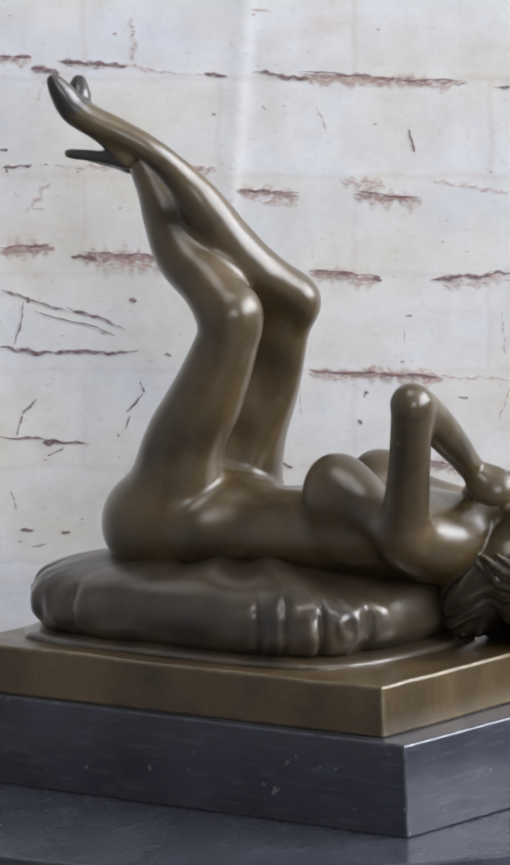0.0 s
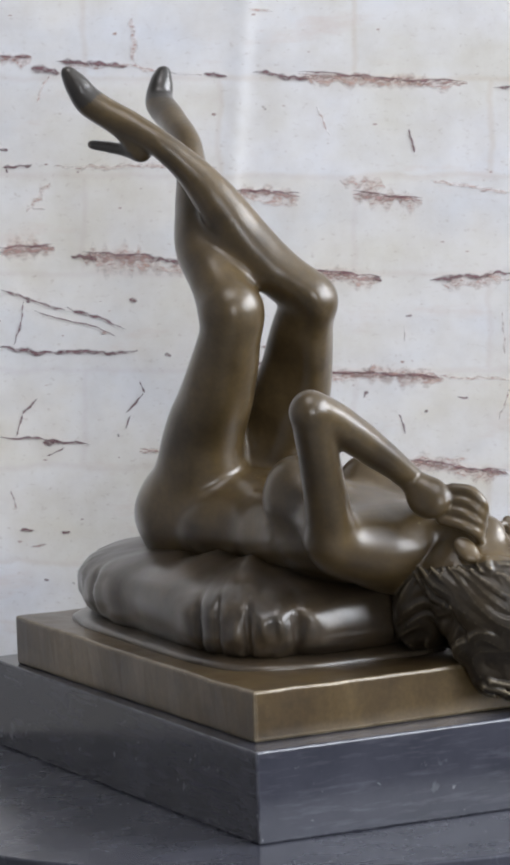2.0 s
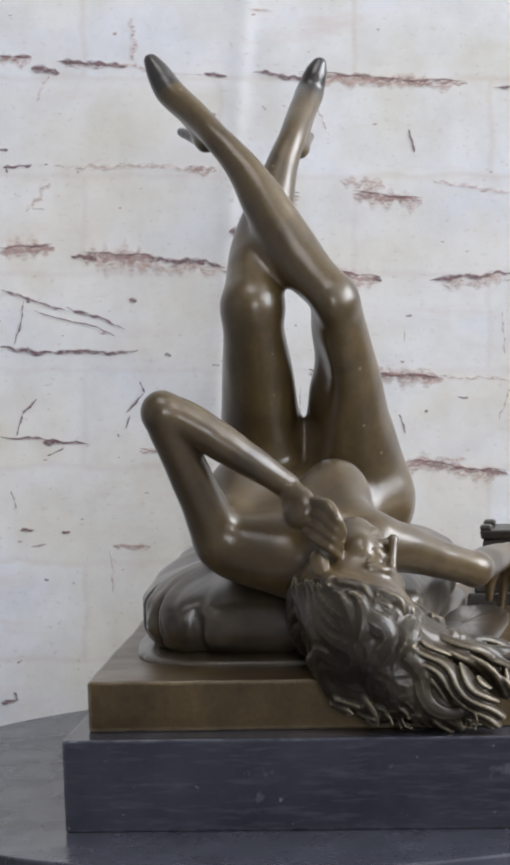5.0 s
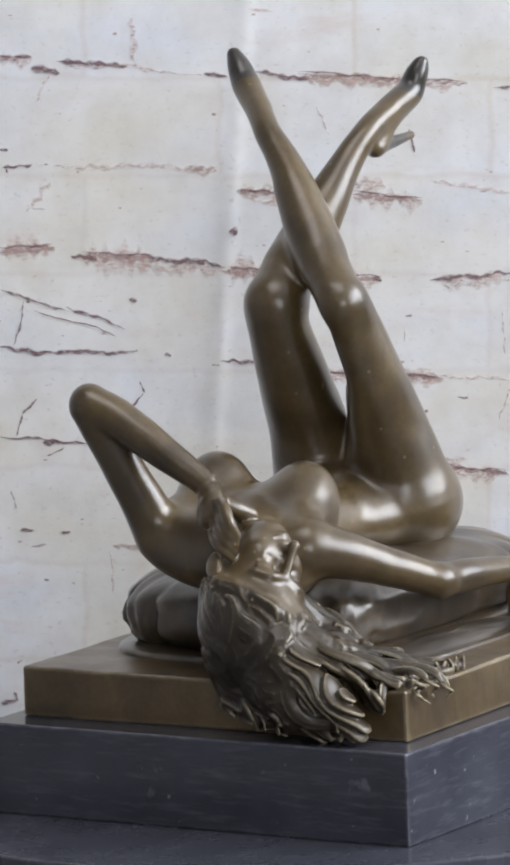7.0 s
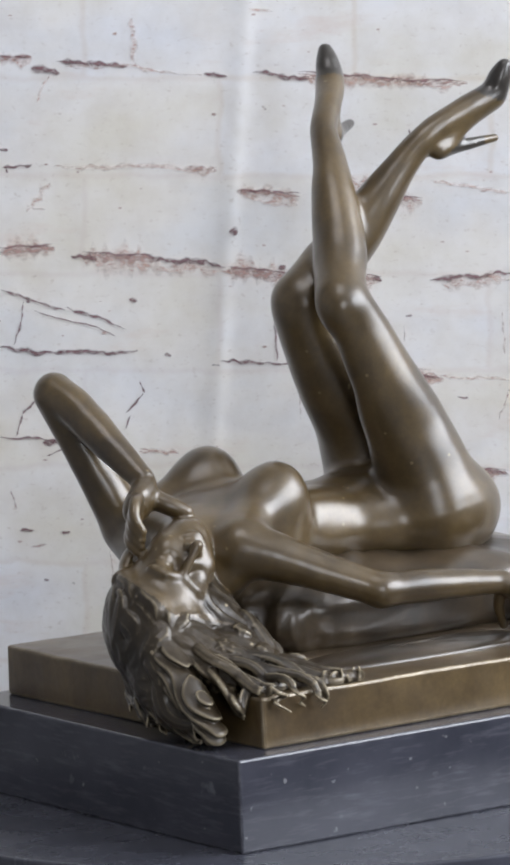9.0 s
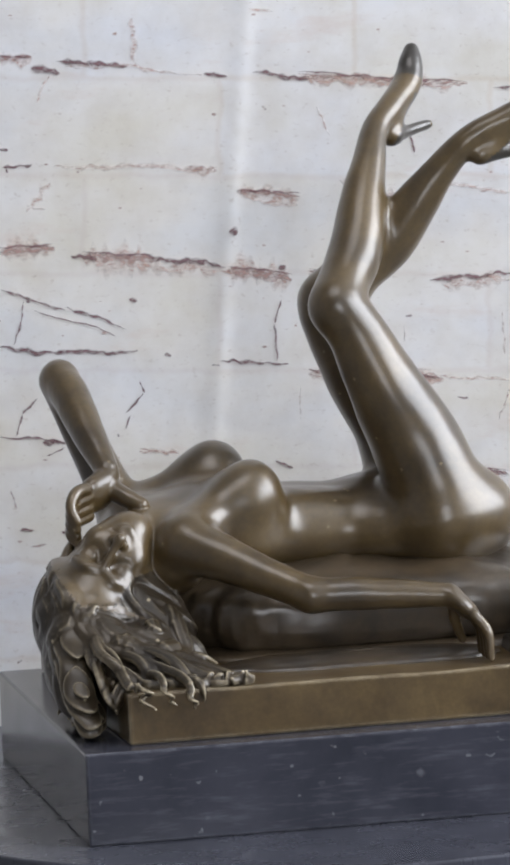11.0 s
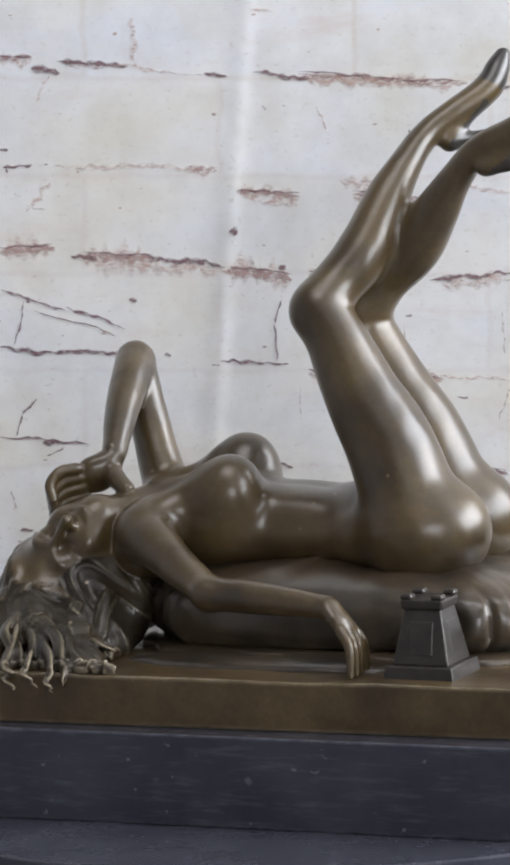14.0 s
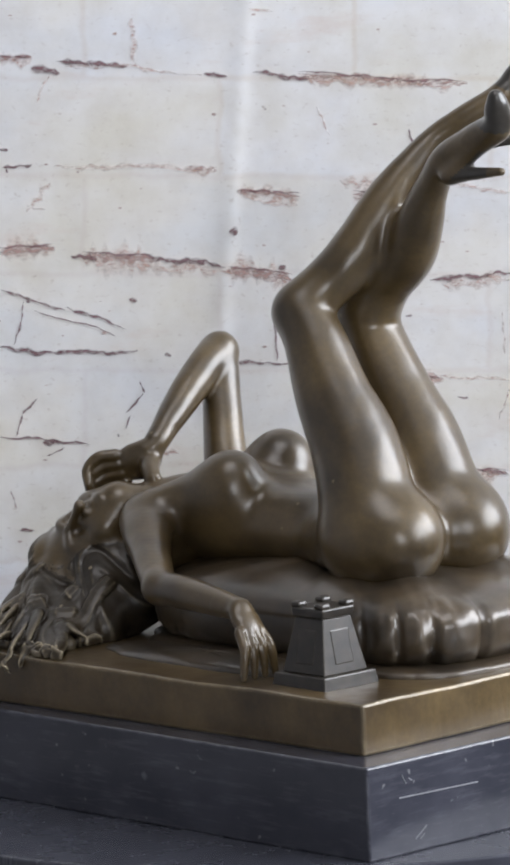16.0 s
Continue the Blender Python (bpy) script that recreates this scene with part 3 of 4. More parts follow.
def rod(field, a, b, ra, rb, k=0.003):
    """A round-ended tapered rod from a to b."""
    a, b = np.array(a, float), np.array(b, float)
    ab = b - a
    L2 = float(ab @ ab)

    def dist(X, Y, Z):
        t = np.clip(((X - a[0]) * ab[0] + (Y - a[1]) * ab[1] + (Z - a[2]) * ab[2]) / L2, 0, 1)
        return np.sqrt((X - a[0] - t * ab[0]) ** 2 + (Y - a[1] - t * ab[1]) ** 2 + (Z - a[2] - t * ab[2]) ** 2) - (ra + (rb - ra) * t)

    R = max(ra, rb)
    blend(field, np.minimum(a, b) - R, np.maximum(a, b) + R, dist, k)


def join(field, other, k):
    h = np.maximum(k - np.abs(field - other), 0) / k
    np.minimum(field, other, out=field)
    field -= h * h * k * 0.25


def carve(field, c, r, k=0.001):
    """Hollow out a soft round dent."""
    own = fresh()
    rod(own, c, (c[0] + 1e-5, c[1], c[2]), r, r, 0)
    own = -own
    h = np.maximum(k - np.abs(field - own), 0) / k
    np.maximum(field, own, out=field)
    field += h * h * k * 0.25


def chain(field, k, *knots):
    """A smooth limb through knots (x, y, z, radius): many short rods along a spline, blended once into the field."""
    P = [np.array(q, float) for q in knots]
    P = [2 * P[0] - P[1]] + P + [2 * P[-1] - P[-2]]
    pts = []
    for i in range(1, len(P) - 2):
        for s in np.arange(0, 1, 0.125):
            a, b, c, d = P[i - 1:i + 3]
            pts.append(0.5 * (2 * b + (c - a) * s + (2 * a - 5 * b + 4 * c - d) * s ** 2 + (3 * b - a - 3 * c + d) * s ** 3))
    pts.append(P[-2])
    own = fresh()
    for p, q in zip(pts, pts[1:]):
        rod(own, p[:3], q[:3], p[3], q[3], 0)
    join(field, own, max(k, 1e-5))


def egg(field, c, r, k=0.005, u=(1, 0, 0), v=(0, 1, 0)):
    """An ellipsoid with half axes r along u, v and their normal."""
    u = Vector(u).normalized()
    w = u.cross(Vector(v)).normalized()
    v = w.cross(u)

    def dist(X, Y, Z):
        x, y, z = X - c[0], Y - c[1], Z - c[2]
        p = [(x * q[0] + y * q[1] + z * q[2]) / e for q, e in zip((u, v, w), r)]
        k0 = np.sqrt(p[0] ** 2 + p[1] ** 2 + p[2] ** 2)
        k1 = np.sqrt((p[0] / r[0]) ** 2 + (p[1] / r[1]) ** 2 + (p[2] / r[2]) ** 2)
        return k0 * (k0 - 1) / np.maximum(k1, 1e-6)

    R = max(r)
    blend(field, np.array(c) - R, np.array(c) + R, dist, k)


def skin(F):
    """Surface nets: the zero surface of the field as points and quads."""
    F = F.copy()
    for k in (0, -1):
        F[k], F[:, k], F[:, :, k] = 0.003, 0.003, 0.003
    inside = F < 0
    cells = np.zeros(tuple(d - 1 for d in DIMS), np.uint8)
    corner = [(i, j, k) for i in (0, 1) for j in (0, 1) for k in (0, 1)]
    cut = lambda A, c: A[c[0]:A.shape[0] - 1 + c[0], c[1]:A.shape[1] - 1 + c[1], c[2]:A.shape[2] - 1 + c[2]]
    for c in corner:
        cells += cut(inside, c)
    act = np.argwhere((cells > 0) & (cells < 8))
    index = np.full(cells.shape, -1, np.int64)
    index[tuple(act.T)] = np.arange(len(act))
    val = {c: F[act[:, 0] + c[0], act[:, 1] + c[1], act[:, 2] + c[2]] for c in corner}
    total, count = np.zeros((len(act), 3)), np.zeros(len(act))
    for a in corner:
        for ax in range(3):
            if a[ax] == 0:
                b = tuple(1 if q == ax else a[q] for q in range(3))
                cross = (val[a] < 0) != (val[b] < 0)
                t = np.where(cross, val[a] / np.where(cross, val[a] - val[b], 1), 0)
                p = np.tile(np.array(a, float), (len(act), 1))
                p[:, ax] = t
                total += p * cross[:, None]
                count += cross
    pts = LO + STEP * (act + total / count[:, None])
    quads = []
    for ax in range(3):
        o1, o2 = (ax + 1) % 3, (ax + 2) % 3
        sa = [slice(None)] * 3
        sb = [slice(None)] * 3
        sa[ax], sb[ax] = slice(0, -1), slice(1, None)
        A, B = inside[tuple(sa)], inside[tuple(sb)]
        e = np.argwhere(A != B)
        e = e[(e[:, o1] > 0) & (e[:, o2] > 0) & (e[:, o1] < DIMS[o1] - 1) & (e[:, o2] < DIMS[o2] - 1)]
        if not len(e):
            continue
        flip = A[tuple(e.T)]
        q = []
        for d1, d2 in ((1, 1), (0, 1), (0, 0), (1, 0)):
            c = e.copy()
            c[:, o1] -= d1
            c[:, o2] -= d2
            q.append(index[tuple(c.T)])
        q = np.stack(q, 1)
        q[~flip] = q[~flip][:, ::-1]
        quads.append(q)
    quads = np.concatenate(quads)
    # even out the grid's steps without shrinking the forms
    links = np.concatenate([quads[:, [0, 1]], quads[:, [1, 2]], quads[:, [2, 3]], quads[:, [3, 0]]])
    ends = np.concatenate([links[:, 0], links[:, 1]])
    others = np.concatenate([links[:, 1], links[:, 0]])
    degree = np.maximum(np.bincount(ends, minlength=len(pts)), 1)[:, None]
    for turn in range(10):
        mean = np.stack([np.bincount(ends, pts[others, k], len(pts)) for k in range(3)], 1) / degree
        pts = pts + (mean - pts) * (0.55 if turn % 2 == 0 else -0.56)
    return pts, quads


def shoe(f, heel, ball, tip):
    """The sole and stiletto heel of a court shoe under a foot."""
    v = lambda p, q, t: tuple(p[k] + (q[k] - p[k]) * t for k in range(3))
    chain(f, 0.003, (*heel, 0.0040), (*v(heel, ball, 0.5), 0.0030), (*ball, 0.0044))
    chain(f, 0.0015, (*v(heel, tip, 0.1), 0.0036), (*v(heel, tip, 0.45), 0.0026), (*tip, 0.0019))


body = fresh()
# trunk
egg(body, (0.036, 0.000, 0.0990), (0.034, 0.0290, 0.0190), 0.004, (1, 0.10, 0.03))
egg(body, (0.000, -0.005, 0.0960), (0.030, 0.0235, 0.0165), 0.010)
egg(body, (-0.036, -0.007, 0.0960), (0.030, 0.0320, 0.0185), 0.010)
egg(body, (-0.0570, 0.0120, 0.0990), (0.0235, 0.0205, 0.0210), 0.006)
egg(body, (-0.0565, -0.0250, 0.0980), (0.0225, 0.0190, 0.0205), 0.006)
egg(body, (0.0275, 0.0150, 0.1110), (0.0155, 0.0148, 0.0135), 0.007)
egg(body, (0.0345, -0.0185, 0.1140), (0.0155, 0.0148, 0.0138), 0.007)
egg(body, (0.0245, 0.0155, 0.1180), (0.0080, 0.0080, 0.0080), 0.008)
egg(body, (0.0320, -0.0195, 0.1215), (0.0080, 0.0080, 0.0080), 0.008)
chain(body, 0.006, (0.066, -0.020, 0.1025, 0.0108), (0.060, 0.006, 0.1000, 0.0120), (0.053, 0.031, 0.0985, 0.0112))
chain(body, 0.006, (0.0345, 0.0180, 0.1110, 0.0085), (0.0460, 0.0260, 0.1060, 0.0085), (0.0540, 0.0330, 0.1000, 0.0090))
chain(body, 0.006, (0.0420, -0.0190, 0.1140, 0.0085), (0.0550, -0.0210, 0.1090, 0.0085), (0.0670, -0.0220, 0.1040, 0.0090))
egg(body, (0.0030, -0.0140, 0.1040), (0.0200, 0.0090, 0.0080), 0.006)
egg(body, (0.0030, 0.0060, 0.1035), (0.0200, 0.0090, 0.0080), 0.006)
egg(body, (-0.0300, -0.0070, 0.1040), (0.0200, 0.0180, 0.0110), 0.006)
carve(body, (-0.0190, -0.0070, 0.1175), 0.0022, 0.002)
egg(body, (0.0660, 0.0030, 0.0960), (0.0150, 0.0280, 0.0130), 0.008)
egg(body, (0.0590, 0.0150, 0.0890), (0.0150, 0.0230, 0.0120), 0.006)
# neck
chain(body, 0.005, (0.062, 0.010, 0.1015, 0.0105), (0.071, 0.020, 0.1020, 0.0092), (0.081, 0.030, 0.0990, 0.0098))
# legs
right = fresh()
chain(right, 0, (-0.0505, 0.0150, 0.1000, 0.0208), (-0.0480, 0.0135, 0.1126, 0.0188), (-0.0406, 0.0112, 0.1319, 0.0172), (-0.0298, 0.0117, 0.1517, 0.0147), (-0.0196, 0.0111, 0.1732, 0.0118), (-0.0133, 0.0106, 0.1830, 0.0098))
chain(right, 0.002, (-0.0133, 0.0108, 0.1818, 0.0098), (-0.0174, 0.0036, 0.1912, 0.0101), (-0.0248, -0.0060, 0.2032, 0.0105), (-0.0311, -0.0178, 0.2225, 0.0087), (-0.0355, -0.0258, 0.2344, 0.0067), (-0.0412, -0.0372, 0.2464, 0.0054), (-0.0497, -0.0460, 0.2540, 0.0054), (-0.0590, -0.0570, 0.2622, 0.0056), (-0.0617, -0.0618, 0.2692, 0.0048), (-0.0629, -0.0650, 0.2745, 0.0030))
egg(right, (-0.0124, 0.0110, 0.1838), (0.0074, 0.0074, 0.0084), 0.010)
# flat inner side of the thigh
for a, c, e in (((-0.0262, -0.0118, 0.1315), (-0.0170, -0.0078, 0.1515), 0.0120), ((-0.0170, -0.0078, 0.1515), (-0.0070, -0.0076, 0.1730), 0.0120)):
    own = fresh()
    rod(own, a, c, e, e, 0)
    own = -own
    soft = np.maximum(0.012 - np.abs(right - own), 0) / 0.012
    right = np.maximum(right, own) + soft * soft * 0.0030
shoe(right, (-0.0484, -0.0416, 0.2428), (-0.0592, -0.0572, 0.2622), (-0.0664, -0.0546, 0.2456))
left = fresh()
chain(left, 0, (-0.0552, -0.0258, 0.0985, 0.0190), (-0.0478, -0.0232, 0.1120, 0.0182), (-0.0403, -0.0231, 0.1320, 0.0157), (-0.0291, -0.0216, 0.1504, 0.0142), (-0.0182, -0.0208, 0.1724, 0.0120), (-0.0172, -0.0206, 0.1812, 0.0116))
chain(left, 0.002, (-0.0180, -0.0206, 0.1802, 0.0116), (-0.0272, -0.0212, 0.1926, 0.0109), (-0.0410, -0.0206, 0.2042, 0.0106), (-0.0513, -0.0173, 0.2178, 0.0089), (-0.0607, -0.0143, 0.2304, 0.0066), (-0.0726, -0.0108, 0.2430, 0.0053), (-0.0878, -0.0094, 0.2504, 0.0054), (-0.1022, -0.0082, 0.2566, 0.0055), (-0.1050, -0.0060, 0.2632, 0.0047), (-0.1062, -0.0042, 0.2678, 0.0030))
egg(left, (-0.0154, -0.0207, 0.1827), (0.0076, 0.0078, 0.0084), 0.010)
shoe(left, (-0.0762, -0.0090, 0.2365), (-0.1027, -0.0082, 0.2552), (-0.1036, -0.0086, 0.2392))
join(body, left, 0.005)
join(body, right, 0.005)
# raised arm, hand on the brow
arm = fresh()
chain(arm, 0.004, (0.0682, -0.0232, 0.1040, 0.0100), (0.0730, -0.0264, 0.1150, 0.0088), (0.0798, -0.0320, 0.1320, 0.0079), (0.0881, -0.0394, 0.1545, 0.0077))
chain(arm, 0.002, (0.0881, -0.0394, 0.1558, 0.0077), (0.0858, -0.0284, 0.1500, 0.0075), (0.0830, -0.0136, 0.1395, 0.0068), (0.0787, 0.0052, 0.1255, 0.0048))
join(body, arm, 0.003)
# lying arm, fingers resting on the plinth
arm = fresh()
chain(arm, 0.004, (0.0540, 0.0340, 0.0985, 0.0112), (0.0460, 0.0420, 0.0960, 0.0096), (0.0335, 0.0517, 0.0905, 0.0078), (0.0130, 0.0666, 0.0815, 0.0064))
chain(arm, 0.003, (0.0130, 0.0666, 0.0815, 0.0064), (-0.0070, 0.0694, 0.0812, 0.0063), (-0.0381, 0.0732, 0.0790, 0.0045))
join(body, arm, 0.003)
# the hand-modelled skin is never quite even
X, Y, Z = AX[0][:, None, None], AX[1][None, :, None], AX[2][None, None, :]
body += (0.00009 * (np.sin(X * 310 + 2 * np.sin(Y * 170)) * np.sin(Y * 350 + 1.0) + np.sin(Z * 280 + 2 * np.sin(X * 150 + 1.0)) * np.sin(Y * 260 + X * 140))).astype(np.float32)
PARTS = [skin(body)]

# hand of the lying arm
grid((-0.064, 0.058, 0.050), (-0.022, 0.092, 0.090), 0.0006)
hand = fresh()
chain(hand, 0.002, (-0.0250, 0.0728, 0.0798, 0.0050), (-0.0360, 0.0740, 0.0790, 0.0045))
egg(hand, (-0.0410, 0.0755, 0.0750), (0.0085, 0.0062, 0.0036), 0.003, (-0.7, 0.1, -0.7), (0, 1, 0))
for k in range(4):
    s = k * 0.0034 - 0.005
    chain(hand, 0.0008, (-0.0440, 0.0765 + s, 0.0720, 0.0022), (-0.0485, 0.0770 + s * 1.3, 0.0655, 0.0020), (-0.0492, 0.0770 + s * 1.6, 0.0555, 0.0014))
chain(hand, 0.0010, (-0.0390, 0.0700, 0.0750, 0.0026), (-0.0400, 0.0665, 0.0680, 0.0022), (-0.0430, 0.0650, 0.0600, 0.0016))
PARTS.append(skin(hand))

# head tipped back over the cushion's end, and the hand of the raised arm
grid((0.052, -0.006, 0.031), (0.126, 0.100, 0.134), 0.00065)
UP, SIDE = Vector((0.60, 0.38, -0.70)).normalized(), Vector((0.70, -0.35, 0.62))
SIDE = (SIDE - UP * SIDE.dot(UP)).normalized()
OUT = SIDE.cross(UP)
HEAD = Vector((0.0890, 0.0295, 0.0880))
on = lambda a, b, c: tuple(HEAD + UP * a + OUT * b + SIDE * c)
head = fresh()
egg(head, on(0.0075, -0.0015, 0), (0.0230, 0.0185, 0.0160), 0.003, UP, OUT)
egg(head, on(-0.009, 0.006, 0), (0.0155, 0.0112, 0.0118), 0.006, UP, OUT)
egg(head, on(-0.0200, 0.0098, 0), (0.0050, 0.0048, 0.0055), 0.005, UP, OUT)
for s in (-1, 1):
    egg(head, on(-0.0050, -0.0040, s * 0.0165), (0.0062, 0.0040, 0.0020), 0.001, UP, OUT)
    egg(head, on(-0.0078, 0.0110, s * 0.0082), (0.0056, 0.0048, 0.0044), 0.004, UP, OUT)
    carve(head, on(0.0000, 0.0196, s * 0.0070), 0.0056, 0.0015)
    carve(head, on(0.0002, 0.0166, s * 0.0044), 0.0030, 0.0015)
    egg(head, on(0.0000, 0.0120, s * 0.0070), (0.0024, 0.0032, 0.0040), 0.0002, UP, OUT)
    chain(head, 0.0003, (*on(0.0006, 0.0134, s * 0.0034), 0.0006), (*on(0.0026, 0.0152, s * 0.0070), 0.0010), (*on(0.0004, 0.0128, s * 0.0110), 0.0006))
    chain(head, 0.0003, (*on(-0.0006, 0.0134, s * 0.0034), 0.0005), (*on(-0.0026, 0.0146, s * 0.0070), 0.0008), (*on(-0.0004, 0.0126, s * 0.0108), 0.0005))
    chain(head, 0.0022, (*on(0.0044, 0.0164, s * 0.0028), 0.0016), (*on(0.0056, 0.0160, s * 0.0070), 0.0017), (*on(0.0036, 0.0122, s * 0.0116), 0.0013))
    egg(head, on(-0.0086, 0.0180, s * 0.0021), (0.0016, 0.0018, 0.0015), 0.0010, UP, OUT)
chain(head, 0.0014, (*on(0.0035, 0.0166, 0), 0.0015), (*on(-0.0040, 0.0196, 0), 0.0016), (*on(-0.0088, 0.0216, 0), 0.0023))
chain(head, 0.0008, (*on(-0.0122, 0.0148, -0.0056), 0.0007), (*on(-0.0130, 0.0172, 0), 0.0013), (*on(-0.0122, 0.0148, 0.0056), 0.0007))
chain(head, 0.0008, (*on(-0.0128, 0.0144, -0.0052), 0.0007), (*on(-0.0162, 0.0166, 0), 0.0014), (*on(-0.0128, 0.0144, 0.0052), 0.0007))
for k in range(-5, 6):
    carve(head, on(-0.0134 + 0.00005 * k * k, 0.0188 - 0.00012 * k * k, k * 0.0009), 0.0014, 0.0004)
chain(head, 0.005, (0.062, 0.010, 0.1015, 0.0105), (0.071, 0.020, 0.1020, 0.0092), (0.081, 0.030, 0.0990, 0.0098))
# hand of the raised arm
hand = fresh()
chain(hand, 0.002, (0.0830, -0.0045, 0.1325, 0.0052), (0.0810, 0.0050, 0.1250, 0.0048), (0.0825, 0.0080, 0.1220, 0.0048))
egg(hand, (0.0865, 0.0105, 0.1175), (0.0095, 0.0080, 0.0052), 0.003, (0.0105, 0.0055, -0.004), (-0.3, 0.2, 0.9))
for k in range(4):
    q = k / 3
    chain(hand, 0.0004, (0.0905 + 0.0012 * q, 0.0140 + 0.0040 * q, 0.1095 + 0.0110 * q, 0.0026), (0.0965, 0.0185 + 0.0045 * q, 0.1075 + 0.0122 * q, 0.0024), (0.0992, 0.0235 + 0.0030 * q, 0.1045 + 0.0106 * q, 0.0022), (0.0972, 0.0262 + 0.0020 * q, 0.1010 + 0.0086 * q, 0.0018))
chain(hand, 0.0015, (0.0805, 0.0095, 0.1185, 0.0040), (0.0755, 0.0145, 0.1155, 0.0038), (0.0705, 0.0175, 0.1128, 0.0033))
PARTS.append(skin(hand))
# hair mass, sweeping over the plinth's edge and corner
egg(head, on(0.0125, -0.0030, 0), (0.0160, 0.0165, 0.0162), 0.004, UP, OUT)
chain(head, 0.008, (0.0962, 0.0345, 0.077, 0.0135), (0.1010, 0.042, 0.065, 0.0115), (0.1040, 0.052, 0.051, 0.0085), (0.1015, 0.068, 0.0405, 0.0045))
chain(head, 0.006, (0.0960, 0.0420, 0.075, 0.0120), (0.0900, 0.060, 0.064, 0.0085), (0.0780, 0.074, 0.0570, 0.0045), (0.0640, 0.082, 0.0545, 0.0025))
chain(head, 0.006, (0.0935, 0.0260, 0.075, 0.0105), (0.0975, 0.0290, 0.060, 0.0075), (0.1000, 0.040, 0.0450, 0.0060))
chain(head, 0.006, (0.0880, 0.0190, 0.0850, 0.0095), (0.0920, 0.0190, 0.0700, 0.0080), (0.0960, 0.0260, 0.0530, 0.0060))
# curls piled between the head and the cushion's end, their dark mass also standing in for shadow
chain(head, 0.006, (0.0860, 0.0360, 0.0830, 0.0095), (0.0760, 0.0400, 0.0730, 0.0085), (0.0690, 0.0470, 0.0630, 0.0075), (0.0640, 0.0580, 0.0585, 0.0045))
chain(head, 0.006, (0.0800, 0.0260, 0.0880, 0.0105), (0.0700, 0.0300, 0.0780, 0.0095), (0.0640, 0.0380, 0.0660, 0.0085))
chain(head, 0.006, (0.0840, 0.0200, 0.0880, 0.0105), (0.0760, 0.0140, 0.0800, 0.0110), (0.0700, 0.0140, 0.0680, 0.0110))


# a soft roll of hair round the brow
chain(head, 0.004, *[(*on(0.0222 - 0.022 * abs(q / 2.0) ** 1.2, 0.0166 * math.cos(q) - 0.001, 0.0164 * math.sin(q)), 0.0030 + 0.0008 * math.sin(q * 5)) for q in (-1.6, -1.2, -0.8, -0.4, 0.0, 0.4, 0.8, 1.2, 1.6)])
# full wave that drops over the plinth's end beside its corner
chain(head, 0.006, (0.1050, 0.0520, 0.0680, 0.0070), (0.1070, 0.0660, 0.0580, 0.0052), (0.1070, 0.0770, 0.0500, 0.0046), (0.1050, 0.0830, 0.0410, 0.0034))
# loose hair heaped under the neck and shoulder
chain(head, 0.006, (0.0700, 0.0180, 0.0720, 0.0120), (0.0680, 0.0360, 0.0640, 0.0110), (0.0660, 0.0520, 0.0590, 0.0080))
chain(head, 0.006, (0.0780, 0.0420, 0.0740, 0.0100), (0.0700, 0.0480, 0.0660, 0.0095), (0.0620, 0.0540, 0.0600, 0.0070))
chain(head, 0.006, (0.0780, 0.0560, 0.0660, 0.0080), (0.0700, 0.0680, 0.0585, 0.0055), (0.0600, 0.0760, 0.0560, 0.0035))


def in_head(X, Y, Z):
    return [(X - HEAD[0]) * e[0] + (Y - HEAD[1]) * e[1] + (Z - HEAD[2]) * e[2] for e in (UP, OUT, SIDE)]


def hair_share(X, Y, Z):
    """1 where the hair lies and on the shadowed underside of head and neck, 0 on the face and neck."""
    a, c, d = in_head(X, Y, Z)
    line = 0.0200 - 0.022 * np.minimum(1.6, np.abs(np.arctan2(d, c)) / 2.0) ** 1.2
    # shadow under jaw and neck, put in with the dark hair colour
    nape_shade = np.clip((0.0915 - Z) / 0.003, 0, 1) * np.clip((0.0130 - a) / 0.003, 0, 1) * np.clip((np.maximum(0.0020 - c, -0.0100 - d)) / 0.003, 0, 1)
    return np.maximum(np.clip((a - line) / 0.003, 0, 1), nape_shade)


def combed(field):
    """Long wavy grooves that run from the hairline down the locks."""
    X, Y, Z = np.meshgrid(*AX, indexing="ij")
    q = in_head(X, Y, Z)
    phi = np.arctan2(q[2], q[1])
    amount = hair_share(X, Y, Z)
    flow = phi + 0.36 * np.sin(q[0] * 230 + 2.0 * phi) + 0.10 * np.sin(q[0] * 430 - phi * 3)
    far = np.clip(q[0] / 0.03, 0.55, 1.4)
    ridge = 0.60 * np.abs(np.sin(flow * 5.5)) + 0.28 * np.abs(np.sin(flow * 12.5 + 1.0)) + 0.12 * np.sin(q[0] * 330 + 2 * phi)
    fall = np.abs(np.sin((Y + Z) * 560 + 1.4 * np.sin((Y - Z) * 170 + X * 90)))
    curls = np.abs(np.sin((X + 0.5 * Y) * 430 + 1.6 * np.sin(Y * 210 + Z * 120)))
    loose = np.where(X > 0.096, fall, curls)
    down = np.clip((q[0] - 0.026) / 0.010, 0, 1)
    ridge = ridge * (1 - down) + (0.25 + 0.75 * loose) * down
    field -= (amount * far * 0.0028 * (ridge - 0.55)).astype(np.float32)


body = head.copy()
combed(head)
PARTS.append(skin(head))
base = np.cumsum([0] + [len(p) for p, q in PARTS])
PTS, QUADS = np.concatenate([p for p, q in PARTS]), np.concatenate([q + o for (p, q), o in zip(PARTS, base)])

